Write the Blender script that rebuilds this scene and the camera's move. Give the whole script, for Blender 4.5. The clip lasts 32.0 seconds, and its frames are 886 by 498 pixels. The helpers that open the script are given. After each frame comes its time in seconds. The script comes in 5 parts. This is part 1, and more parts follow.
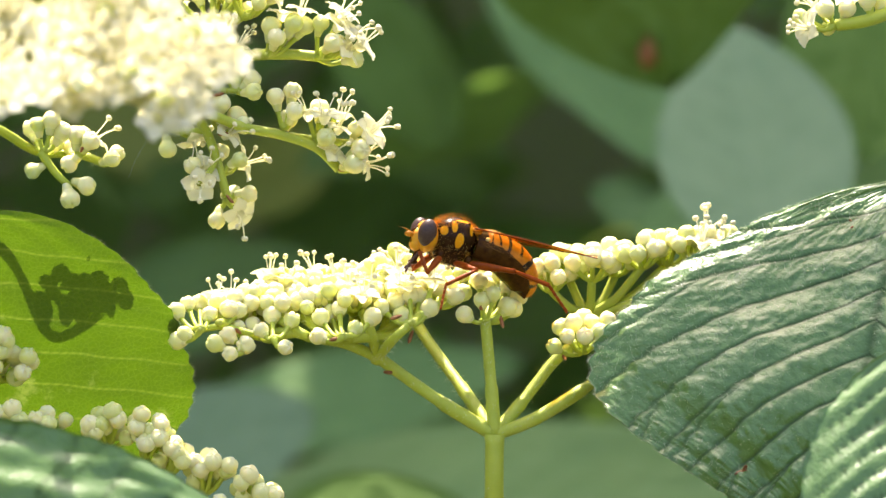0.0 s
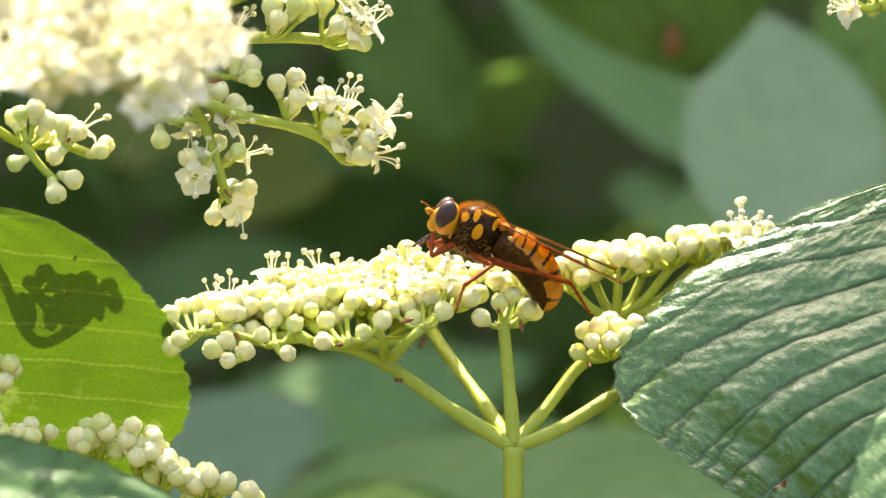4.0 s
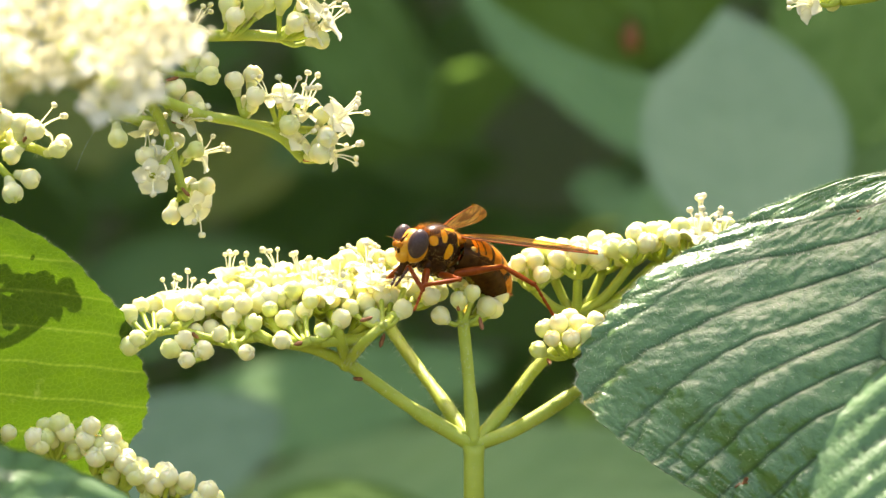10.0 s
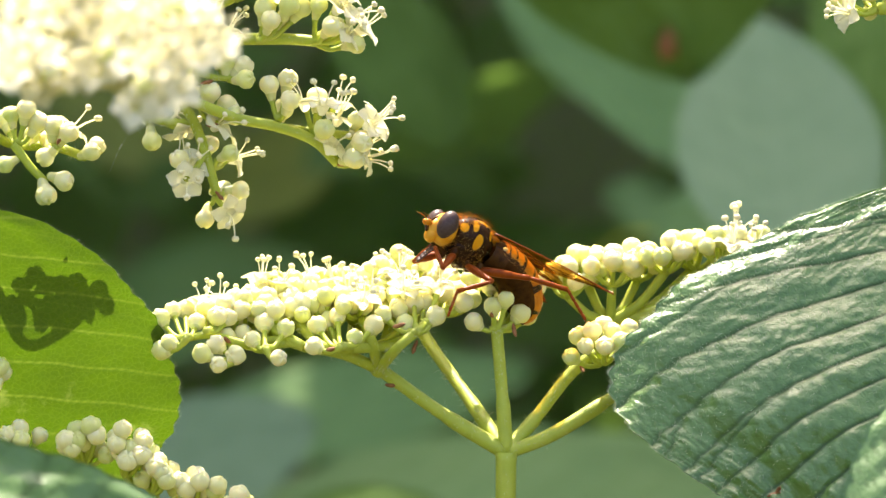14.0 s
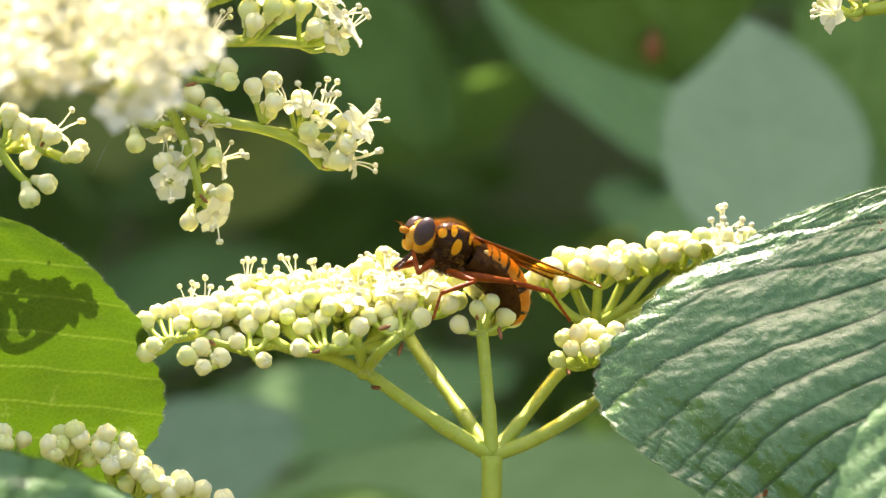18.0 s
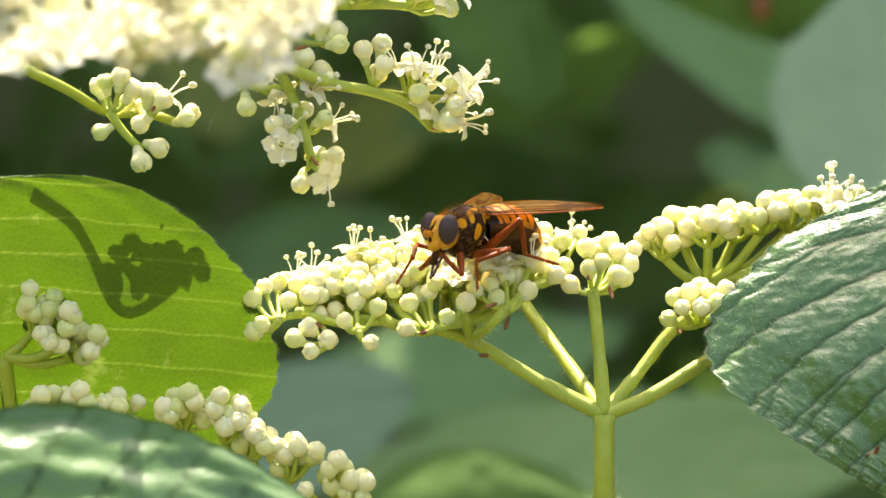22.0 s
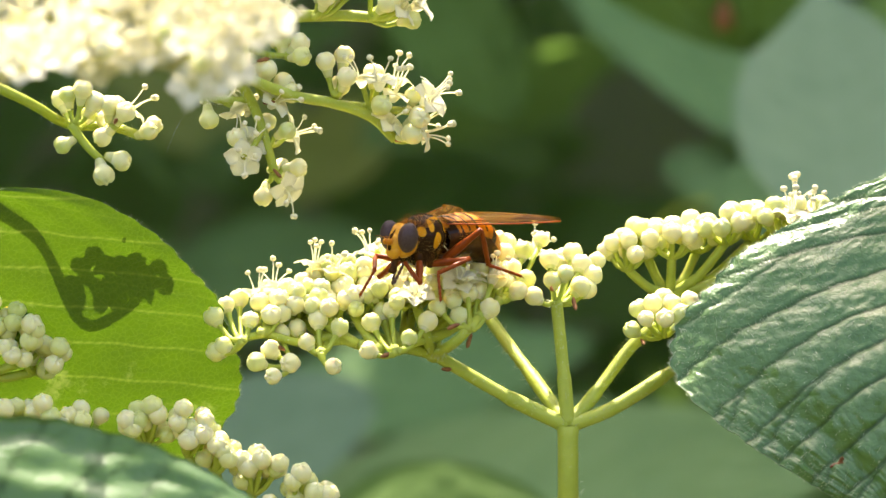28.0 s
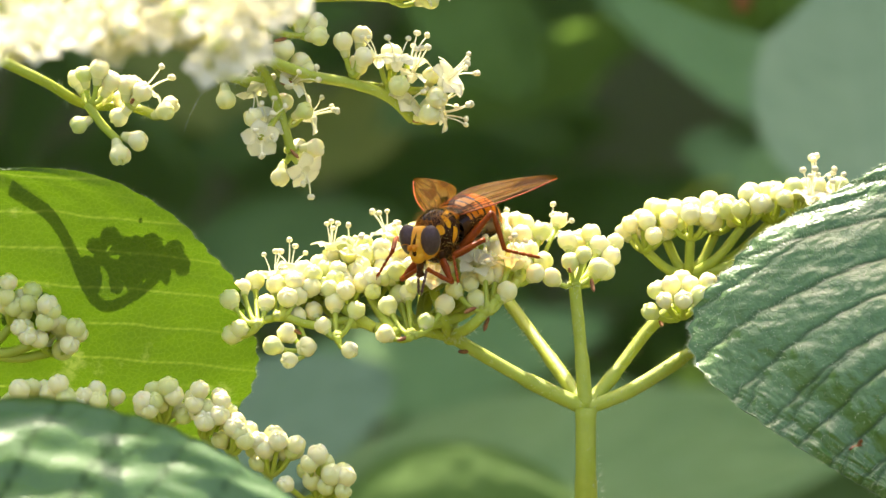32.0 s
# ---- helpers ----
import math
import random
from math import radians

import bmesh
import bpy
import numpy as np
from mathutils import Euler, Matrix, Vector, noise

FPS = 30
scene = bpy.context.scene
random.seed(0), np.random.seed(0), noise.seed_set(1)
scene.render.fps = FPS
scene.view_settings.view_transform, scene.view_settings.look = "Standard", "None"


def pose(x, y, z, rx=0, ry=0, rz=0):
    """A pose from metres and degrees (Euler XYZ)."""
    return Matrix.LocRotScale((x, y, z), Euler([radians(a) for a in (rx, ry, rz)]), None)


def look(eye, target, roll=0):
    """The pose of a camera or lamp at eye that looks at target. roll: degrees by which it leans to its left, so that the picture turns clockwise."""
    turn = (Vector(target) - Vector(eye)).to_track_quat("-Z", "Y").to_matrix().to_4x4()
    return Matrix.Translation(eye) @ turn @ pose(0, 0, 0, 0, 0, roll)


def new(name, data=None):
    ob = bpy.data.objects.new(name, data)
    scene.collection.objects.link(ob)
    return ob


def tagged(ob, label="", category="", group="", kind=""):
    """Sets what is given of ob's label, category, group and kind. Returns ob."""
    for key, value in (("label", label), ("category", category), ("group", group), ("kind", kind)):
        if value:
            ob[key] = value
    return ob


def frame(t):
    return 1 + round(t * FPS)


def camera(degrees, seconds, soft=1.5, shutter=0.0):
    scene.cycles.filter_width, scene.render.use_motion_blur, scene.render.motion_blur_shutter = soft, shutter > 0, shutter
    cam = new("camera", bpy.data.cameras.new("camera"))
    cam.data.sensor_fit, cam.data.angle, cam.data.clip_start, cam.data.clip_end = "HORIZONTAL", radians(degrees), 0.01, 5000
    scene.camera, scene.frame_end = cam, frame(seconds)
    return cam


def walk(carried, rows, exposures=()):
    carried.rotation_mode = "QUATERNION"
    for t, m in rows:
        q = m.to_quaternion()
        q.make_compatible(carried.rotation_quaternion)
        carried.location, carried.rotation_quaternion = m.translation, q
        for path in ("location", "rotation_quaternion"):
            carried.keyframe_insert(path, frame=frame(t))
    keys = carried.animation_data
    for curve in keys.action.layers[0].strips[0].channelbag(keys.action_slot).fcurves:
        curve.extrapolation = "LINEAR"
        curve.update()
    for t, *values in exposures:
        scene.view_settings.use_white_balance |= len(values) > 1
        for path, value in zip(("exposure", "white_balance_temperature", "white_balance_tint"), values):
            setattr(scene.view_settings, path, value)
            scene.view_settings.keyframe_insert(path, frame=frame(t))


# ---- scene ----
# Camera: a long lens a metre from the flower head, held by hand.
cam = camera(7.15, 32.0)
cam.data.dof.use_dof = True
cam.data.dof.aperture_fstop = 40.0
walk(cam, [
    (0, pose(0.00100, -1.08464, -0.00050, 90.019, -0.404, 0.026)),
    (0.5, pose(0.00100, -1.08381, -0.00050, 89.996, -0.376, 0.026)),
    (1, pose(0.00100, -1.08229, -0.00050, 90.045, -0.296, 0.025)),
    (1.5, pose(0.00100, -1.07658, -0.00050, 90.049, -0.333, 0.026)),
    (2, pose(0.00100, -1.00915, -0.00050, 90.075, -0.365, 0.046)),
    (2.5, pose(0.00100, -1.00844, -0.00050, 90.109, -0.289, 0.018)),
    (3, pose(0.00100, -1.00636, -0.00050, 90.064, -0.309, 0.148)),
    (3.5, pose(0.00100, -1.00591, -0.00050, 90.015, -0.349, 0.158)),
    (5.5, pose(0.00100, -1.00499, -0.00050, 89.992, -0.171, 0.055)),
    (6, pose(0.00100, -1.00179, -0.00050, 89.979, -0.191, 0.005)),
    (6.5, pose(0.00100, -1.00220, -0.00050, 90.013, -0.255, 0.009)),
    (7, pose(0.00100, -1.00041, -0.00050, 90.024, -0.137, -0.118)),
    (7.5, pose(0.00100, -0.99852, -0.00050, 89.947, -0.075, -0.105)),
    (8, pose(0.00100, -0.99830, -0.00050, 90.004, -0.043, -0.078)),
    (8.5, pose(0.00100, -0.99531, -0.00050, 90.044, -0.131, -0.118)),
    (9, pose(0.00100, -0.99753, -0.00050, 90.105, -0.055, -0.181)),
    (9.5, pose(0.00100, -1.00339, -0.00050, 90.138, -0.070, -0.212)),
    (10, pose(0.00100, -1.00146, -0.00050, 89.987, -0.061, -0.183)),
    (10.5, pose(0.00100, -1.00230, -0.00050, 89.895, -0.175, -0.108)),
    (11, pose(0.00100, -1.00055, -0.00050, 89.993, -0.149, -0.035)),
    (11.5, pose(0.00100, -1.00055, -0.00050, 89.990, -0.357, 0.030)),
    (12, pose(0.00100, -0.99831, -0.00050, 89.955, -0.338, 0.123)),
    (12.5, pose(0.00100, -0.99662, -0.00050, 89.932, -0.371, 0.157)),
    (13, pose(0.00100, -0.99618, -0.00050, 89.902, -0.438, 0.144)),
    (13.5, pose(0.00100, -0.99691, -0.00050, 89.919, -0.510, 0.185)),
    (14, pose(0.00100, -0.99867, -0.00050, 90.034, -0.583, 0.091)),
    (14.5, pose(0.00100, -0.99863, -0.00050, 90.010, -0.561, 0.083)),
    (16.5, pose(0.00100, -0.99399, -0.00050, 90.000, -0.491, -0.098)),
    (17, pose(0.00100, -0.99273, -0.00050, 89.922, -0.375, -0.105)),
    (17.5, pose(0.00100, -0.99316, -0.00050, 89.954, -0.393, -0.007)),
    (18, pose(0.00100, -0.99487, -0.00050, 90.055, -0.472, -0.029)),
    (18.5, pose(0.00100, -0.99475, -0.00050, 90.011, -0.369, -0.017)),
    (19, pose(0.00100, -0.99388, -0.00050, 89.933, -0.145, 0.195)),
    (19.5, pose(0.00100, -0.99525, -0.00050, 89.862, -0.056, 0.429)),
    (20, pose(0.00100, -0.99543, -0.00050, 89.851, -0.006, 0.581)),
    (20.5, pose(0.00100, -0.99553, -0.00050, 89.745, 0.128, 0.683)),
    (21, pose(0.00100, -0.99613, -0.00050, 89.650, 0.106, 0.892)),
    (21.5, pose(0.00100, -0.99683, -0.00050, 89.711, 0.045, 0.839)),
    (22, pose(0.00100, -0.99854, -0.00050, 89.735, 0.023, 0.865)),
    (22.5, pose(0.00100, -0.99740, -0.00050, 89.678, 0.138, 0.877)),
    (23, pose(0.00100, -0.99718, -0.00050, 89.705, 0.116, 0.838)),
    (23.5, pose(0.00100, -0.99774, -0.00050, 89.716, 0.091, 0.724)),
    (24, pose(0.00100, -0.99709, -0.00050, 89.731, 0.135, 0.616)),
    (24.5, pose(0.00100, -0.99927, -0.00050, 89.793, 0.160, 0.643)),
    (25, pose(0.00100, -0.99997, -0.00050, 89.782, 0.187, 0.603)),
    (25.5, pose(0.00100, -0.99878, -0.00050, 89.815, 0.124, 0.573)),
    (27.5, pose(0.00100, -0.99885, -0.00050, 89.860, 0.158, 0.607)),
    (28, pose(0.00100, -0.99740, -0.00050, 89.830, 0.224, 0.567)),
    (28.5, pose(0.00100, -0.99643, -0.00050, 89.815, 0.157, 0.643)),
    (29, pose(0.00100, -0.99574, -0.00050, 89.869, 0.167, 0.625)),
    (29.5, pose(0.00100, -0.99523, -0.00050, 89.799, 0.250, 0.601)),
    (30, pose(0.00100, -0.99430, -0.00050, 89.693, 0.280, 0.595)),
    (30.5, pose(0.00100, -0.99299, -0.00050, 89.649, 0.162, 0.699)),
    (31, pose(0.00100, -0.99292, -0.00050, 89.660, 0.140, 0.775)),
    (31.5, pose(0.00100, -0.99334, -0.00050, 89.684, 0.194, 0.759)),
    (32, pose(0.00100, -0.99326, -0.00050, 89.676, 0.113, 0.712)),
], exposures=[(0, 1.66, 6950, 16), (32, 1.66, 6950, 16)])

from mathutils.bvhtree import BVHTree

# ---- light ----
SUN_TO = Vector((-0.08, 0.36, 0.93)).normalized()
world = bpy.data.worlds.new("sky")
scene.world = world
world.use_nodes = True
wn = world.node_tree
sky = wn.nodes.new("ShaderNodeTexSky")
sky.sky_type = "NISHITA"
sky.sun_disc = False
sky.dust_density = 4.0
sky.ozone_density = 0.5
sky.sun_elevation = math.asin(SUN_TO.z)
sky.sun_rotation = math.atan2(SUN_TO.x, SUN_TO.y)
wn.links.new(sky.outputs[0], wn.nodes["Background"].inputs[0])
wn.nodes["Background"].inputs[1].default_value = 0.15
sun_data = bpy.data.lights.new("sun", "SUN")
sun_data.energy, sun_data.angle, sun_data.color = 4.7, radians(0.53), (1.0, 0.95, 0.86)
sun = new("sun", sun_data)
sun.matrix_world = look(SUN_TO * 5, (0, 0, 0))

# ---- building helpers: all lengths in millimetres ----
MM = 0.001
ORIG = {}


class Geo:
    """Vertices and faces in millimetres, gathered piece by piece."""

    def __init__(self):
        self.v, self.f, self.m, self.a = [], [], [], []

    def add(self, verts, faces, mat=0, value=0.0):
        n = len(self.v)
        self.v.extend(tuple(p) for p in verts)
        self.f.extend(tuple(i + n for i in q) for q in faces)
        self.m.extend([mat] * len(faces))
        self.a.extend([value] * len(verts))

    def rings(self, rings, mat=0, cap=True, closed=True):
        n, k = len(rings), len(rings[0])
        verts = [p for r in rings for p in r]
        faces = []
        for i in range(n - 1):
            for j in range(k if closed else k - 1):
                j2 = (j + 1) % k
                faces.append((i * k + j, i * k + j2, (i + 1) * k + j2, (i + 1) * k + j))
        if cap:
            faces.append(tuple(range(k - 1, -1, -1)))
            faces.append(tuple((n - 1) * k + j for j in range(k)))
        self.add(verts, faces, mat)

    def tube(self, pts, radii, segs=8, mat=0):
        pts = [Vector(p) for p in pts]
        if not isinstance(radii, (list, tuple)):
            radii = [radii] * len(pts)
        rings = []
        side = None
        for i, p in enumerate(pts):
            d = (pts[min(i + 1, len(pts) - 1)] - pts[max(i - 1, 0)]).normalized()
            if side is None:
                side = d.orthogonal().normalized()
            side = (side - d * side.dot(d)).normalized()
            up = d.cross(side)
            rings.append([p + (side * math.cos(a) + up * math.sin(a)) * radii[i] for a in (2 * math.pi * j / segs for j in range(segs))])
        self.rings(rings, mat)

    def ball(self, centre, radii, segs=12, rows=8, mat=0, shape=None, turn=None):
        centre = Vector(centre)
        verts, faces = [], []
        for i in range(rows + 1):
            th = math.pi * i / rows
            for j in range(segs):
                ph = 2 * math.pi * j / segs
                p = Vector((math.sin(th) * math.cos(ph), math.sin(th) * math.sin(ph), math.cos(th)))
                if shape:
                    p = p * shape(p)
                p = Vector((p.x * radii[0], p.y * radii[1], p.z * radii[2]))
                if turn:
                    p = turn @ p
                verts.append(centre + p)
        for i in range(rows):
            for j in range(segs):
                j2 = (j + 1) % segs
                faces.append((i * segs + j, (i + 1) * segs + j, (i + 1) * segs + j2, i * segs + j2))
        self.add(verts, faces, mat)

    def mesh(self, name, mats, origin=(0, 0, 0), smooth=True):
        o = Vector(origin)
        me = bpy.data.meshes.new(name)
        me.from_pydata([((Vector(p) - o) * MM)[:] for p in self.v], [], self.f)
        for mat in mats:
            me.materials.append(mat)
        me.polygons.foreach_set("material_index", self.m)
        if smooth:
            me.polygons.foreach_set("use_smooth", [True] * len(self.f))
        if any(self.a):
            at = me.attributes.new("vein", "FLOAT", "POINT")
            at.data.foreach_set("value", self.a)
        bm = bmesh.new()
        bm.from_mesh(me)
        bmesh.ops.remove_doubles(bm, verts=bm.verts, dist=1e-6)
        bm.to_mesh(me)
        bm.free()
        me.update()
        return me


def place(name, me, parent=None, origin=(0, 0, 0), label=""):
    """An object of that mesh, with its origin at a point of the world."""
    ob = new(name, me)
    ORIG[ob] = Vector(origin)
    base = ORIG[parent] if parent else Vector((0, 0, 0))
    ob.parent = parent
    ob.location = (Vector(origin) - base) * MM
    return tagged(ob, label) if label else ob


def part(name, geo, mats, parent, origin=None, label="", smooth=True):
    o = ORIG[parent] if origin is None else Vector(origin)
    return place(name, geo.mesh(name, mats if isinstance(mats, list) else [mats], o, smooth), parent, o, label)


def thing(name, origin, label, category, group="", kind=""):
    ob = new(name)
    ob.empty_display_size = 0.002
    ORIG[ob] = Vector(origin)
    ob.location = Vector(origin) * MM
    return tagged(ob, label, category, group, kind)


def bez(points, n=10):
    """A smooth line through the points (Catmull-Rom)."""
    p = [Vector(q) for q in points]
    p = [p[0] * 2 - p[1]] + p + [p[-1] * 2 - p[-2]]
    out = []
    for i in range(1, len(p) - 2):
        for k in range(n):
            t = k / n
            out.append(0.5 * (2 * p[i] + (p[i + 1] - p[i - 1]) * t + (2 * p[i - 1] - 5 * p[i] + 4 * p[i + 1] - p[i + 2]) * t * t
                              + (3 * p[i] - p[i - 1] - 3 * p[i + 1] + p[i + 2]) * t ** 3))
    return out + [p[-2]]


# ---- materials ----
class Mat:
    """A node material under construction."""

    def __init__(self, name):
        self.mat = bpy.data.materials.new(name)
        self.mat.use_nodes = True
        self.t = self.mat.node_tree
        self.bsdf = self.t.nodes["Principled BSDF"]
        self.out = self.t.nodes["Material Output"]

    def node(self, kind, **values):
        n = self.t.nodes.new("ShaderNode" + kind)
        for k, v in values.items():
            n.inputs[k.replace("_", " ")].default_value = v
        return n

    def link(self, a, b):
        self.t.links.new(a, b)

    def coords(self):
        return self.node("TexCoord").outputs["Object"]

    def noise(self, scale, detail=3.0, rough=0.55, vec=None):
        n = self.node("TexNoise", Scale=scale, Detail=detail, Roughness=rough)
        self.link(vec or self.coords(), n.inputs["Vector"])
        return n.outputs["Fac"]

    def ramp(self, fac, stops):
        n = self.node("ValToRGB")
        els = n.color_ramp.elements
        while len(els) < len(stops):
            els.new(0.5)
        for e, (p, c) in zip(els, stops):
            e.position, e.color = p, (*c, 1.0)
        self.link(fac, n.inputs[0])
        return n.outputs[0]

    def mix(self, fac, a, b):
        n = self.t.nodes.new("ShaderNodeMix")
        n.data_type = "RGBA"
        for sock, v in ((n.inputs[0], fac), (n.inputs[6], a), (n.inputs[7], b)):
            if isinstance(v, bpy.types.NodeSocket):
                self.link(v, sock)
            elif isinstance(v, tuple):
                sock.default_value = (*v, 1.0)
            else:
                sock.default_value = v
        return n.outputs[2]

    def math(self, op, a, b=0.0):
        n = self.t.nodes.new("ShaderNodeMath")
        n.operation = op
        for sock, v in ((n.inputs[0], a), (n.inputs[1], b)):
            if isinstance(v, bpy.types.NodeSocket):
                self.link(v, sock)
            else:
                sock.default_value = v
        return n.outputs[0]

    def bump(self, height, strength=0.3, distance=0.0002):
        n = self.node("Bump", Strength=strength, Distance=distance)
        self.link(height, n.inputs["Height"])
        self.link(n.outputs[0], self.bsdf.inputs["Normal"])
        return n.outputs[0]

    def color(self, c):
        if isinstance(c, tuple):
            self.bsdf.inputs["Base Color"].default_value = (*c, 1.0)
        else:
            self.link(c, self.bsdf.inputs["Base Color"])

    def set(self, **values):
        for k, v in values.items():
            self.bsdf.inputs[k.replace("_", " ")].default_value = v

    def through_light(self, share, color, normal=None):
        """Lets part of the light pass, as a leaf or a petal does."""
        tr = self.node("BsdfTranslucent")
        if isinstance(color, tuple):
            tr.inputs[0].default_value = (*color, 1.0)
        else:
            self.link(color, tr.inputs[0])
        if normal:
            self.link(normal, tr.inputs["Normal"])
        mx = self.node("MixShader")
        mx.inputs[0].default_value = share
        self.link(self.bsdf.outputs[0], mx.inputs[1])
        self.link(tr.outputs[0], mx.inputs[2])
        self.link(mx.outputs[0], self.out.inputs[0])


def bud_material():
    m = Mat("bud_cream")
    rnd = m.node("ObjectInfo").outputs["Random"]
    tint = m.ramp(rnd, [(0.0, (0.81, 0.76, 0.37)), (0.45, (0.83, 0.78, 0.42)), (0.65, (0.72, 0.72, 0.28)), (1.0, (0.57, 0.63, 0.18))])
    n = m.noise(900.0)
    c = m.mix(m.math("MULTIPLY", n, 0.35), tint, (0.82, 0.77, 0.45))
    m.color(c)
    m.set(Roughness=0.48, Subsurface_Weight=1.0, Subsurface_Scale=0.0006)
    m.bsdf.inputs["Subsurface Radius"].default_value = (1.0, 0.9, 0.5)
    m.bump(m.math("ADD", m.noise(2500.0), m.math("MULTIPLY", m.noise(650.0), 1.5)), 0.3, 0.00015)
    return m.mat


def petal_material():
    m = Mat("petal_white")
    n = m.noise(700.0)
    c = m.ramp(n, [(0.3, (0.86, 0.86, 0.73)), (0.7, (0.91, 0.91, 0.84))])
    m.color(c)
    m.set(Roughness=0.5)
    m.bump(m.noise(1800.0), 0.15, 0.0001)
    m.through_light(0.60, (0.99, 0.96, 0.70))
    return m.mat


def anther_material():
    m = Mat("anther_cream")
    m.color(m.ramp(m.noise(2500.0), [(0.3, (0.72, 0.66, 0.36)), (0.7, (0.86, 0.80, 0.52))]))
    m.set(Roughness=0.8)
    m.bump(m.noise(6000.0), 0.5, 0.0001)
    return m.mat


def stem_material():
    m = Mat("stem_green")
    n = m.noise(420.0, 4.0)
    c = m.ramp(n, [(0.25, (0.37, 0.44, 0.04)), (0.6, (0.43, 0.49, 0.055)), (0.85, (0.50, 0.54, 0.10))])
    m.color(c)
    m.set(Roughness=0.55, Subsurface_Weight=0.25, Subsurface_Scale=0.0006)
    m.bsdf.inputs["Subsurface Radius"].default_value = (0.8, 1.0, 0.2)
    m.bump(m.noise(1800.0, 4.0), 0.35, 0.0002)
    return m.mat


def calyx_material():
    m = Mat("calyx_green")
    m.color(m.ramp(m.noise(900.0, 3.0), [(0.3, (0.58, 0.60, 0.22)), (0.7, (0.72, 0.69, 0.34))]))
    m.set(Roughness=0.5, Subsurface_Weight=0.6, Subsurface_Scale=0.0012)
    m.bsdf.inputs["Subsurface Radius"].default_value = (1.0, 0.95, 0.3)
    m.bump(m.noise(2500.0), 0.2, 0.0001)
    return m.mat


def leaf_material(name, dark, light, vein, clear, share, rough, coat=0.0, spots=0.0, relief=0.35, mesh_line=0.12):
    """A leaf: blade colour at two scales, pale veins or veins darkened as shaded creases, gloss, and light that comes
    through.
    """
    m = Mat(name)
    v = m.node("Attribute")
    v.attribute_name = "vein"
    blade = m.ramp(m.noise(60.0, 4.0), [(0.3, dark), (0.72, light)])
    fine = m.noise(900.0, 4.0)
    blade = m.mix(m.math("MULTIPLY", fine, 0.30), blade, dark)
    if spots:
        sp = m.ramp(m.noise(140.0, 5.0, 0.7), [(0.60, (0, 0, 0)), (0.68, (1, 1, 1))])
        blade = m.mix(m.math("MULTIPLY", sp, spots), blade, clear)
    fleck = m.ramp(m.noise(5200.0, 2.0), [(0.62, (0, 0, 0)), (0.72, (1, 1, 1))])
    blade = m.mix(m.math("MULTIPLY", fleck, 0.22), blade, (0.30, 0.36, 0.22))
    net = m.node("TexVoronoi", Scale=1150.0)
    net.feature = "DISTANCE_TO_EDGE"
    m.link(m.coords(), net.inputs["Vector"])
    line = m.ramp(net.outputs["Distance"], [(0.0, (1, 1, 1)), (0.10, (0, 0, 0))])
    blade = m.mix(m.math("MULTIPLY", line, mesh_line), blade, vein)
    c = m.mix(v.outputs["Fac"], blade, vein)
    m.color(c)
    m.set(Roughness=rough, Sheen_Weight=0.03)
    m.link(m.math("MULTIPLY", m.math("SUBTRACT", 1.0, m.math("MULTIPLY", v.outputs["Fac"], 0.9)), 0.5 + coat), m.bsdf.inputs["Specular IOR Level"])
    grain = m.noise(3200.0, 3.0)
    h = m.math("ADD", m.math("ADD", m.math("MULTIPLY", fine, 0.5), m.math("MULTIPLY", grain, 0.25)), m.math("MINIMUM", m.math("MULTIPLY", net.outputs["Distance"], 2.0), 0.5))
    m.bump(h, relief, 0.0004)
    if share:
        tc = m.mix(v.outputs["Fac"], m.mix(m.math("MULTIPLY", line, mesh_line * 0.6), m.mix(m.math("MULTIPLY", fine, 0.5), clear, dark), vein), vein)
        if spots:
            tc = m.mix(m.math("MULTIPLY", sp, spots), tc, (0.75, 0.80, 0.25))
        m.through_light(share, tc)
    return m.mat


BUD, PETAL, ANTHER, STEM, CALYX = bud_material(), petal_material(), anther_material(), stem_material(), calyx_material()
LEAF_LIT = leaf_material("leaf_lit", (0.05, 0.11, 0.010), (0.08, 0.15, 0.014), (0.18, 0.25, 0.035), (0.062, 0.122, 0.001), 0.5, 0.55, -0.2, 0.10, 0.5, 0.16)
# Near-black vein colour paints the shade of the grooves between the pleats.
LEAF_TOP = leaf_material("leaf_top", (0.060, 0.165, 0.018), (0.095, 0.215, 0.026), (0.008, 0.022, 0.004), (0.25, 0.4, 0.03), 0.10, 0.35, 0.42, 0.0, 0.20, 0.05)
# Far leaves: paler than near ones, fill light for the shade in the colour.
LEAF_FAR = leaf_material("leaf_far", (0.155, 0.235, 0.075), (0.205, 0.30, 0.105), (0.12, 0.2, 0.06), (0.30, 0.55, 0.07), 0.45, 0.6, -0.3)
# DIM, PALE and SOFT: one leaf green, its light level put into the colour.
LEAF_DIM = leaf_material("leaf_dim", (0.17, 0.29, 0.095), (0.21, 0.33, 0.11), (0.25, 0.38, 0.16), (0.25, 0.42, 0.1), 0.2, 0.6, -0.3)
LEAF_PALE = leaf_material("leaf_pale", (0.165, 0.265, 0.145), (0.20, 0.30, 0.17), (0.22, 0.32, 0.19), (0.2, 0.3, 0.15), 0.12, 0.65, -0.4)

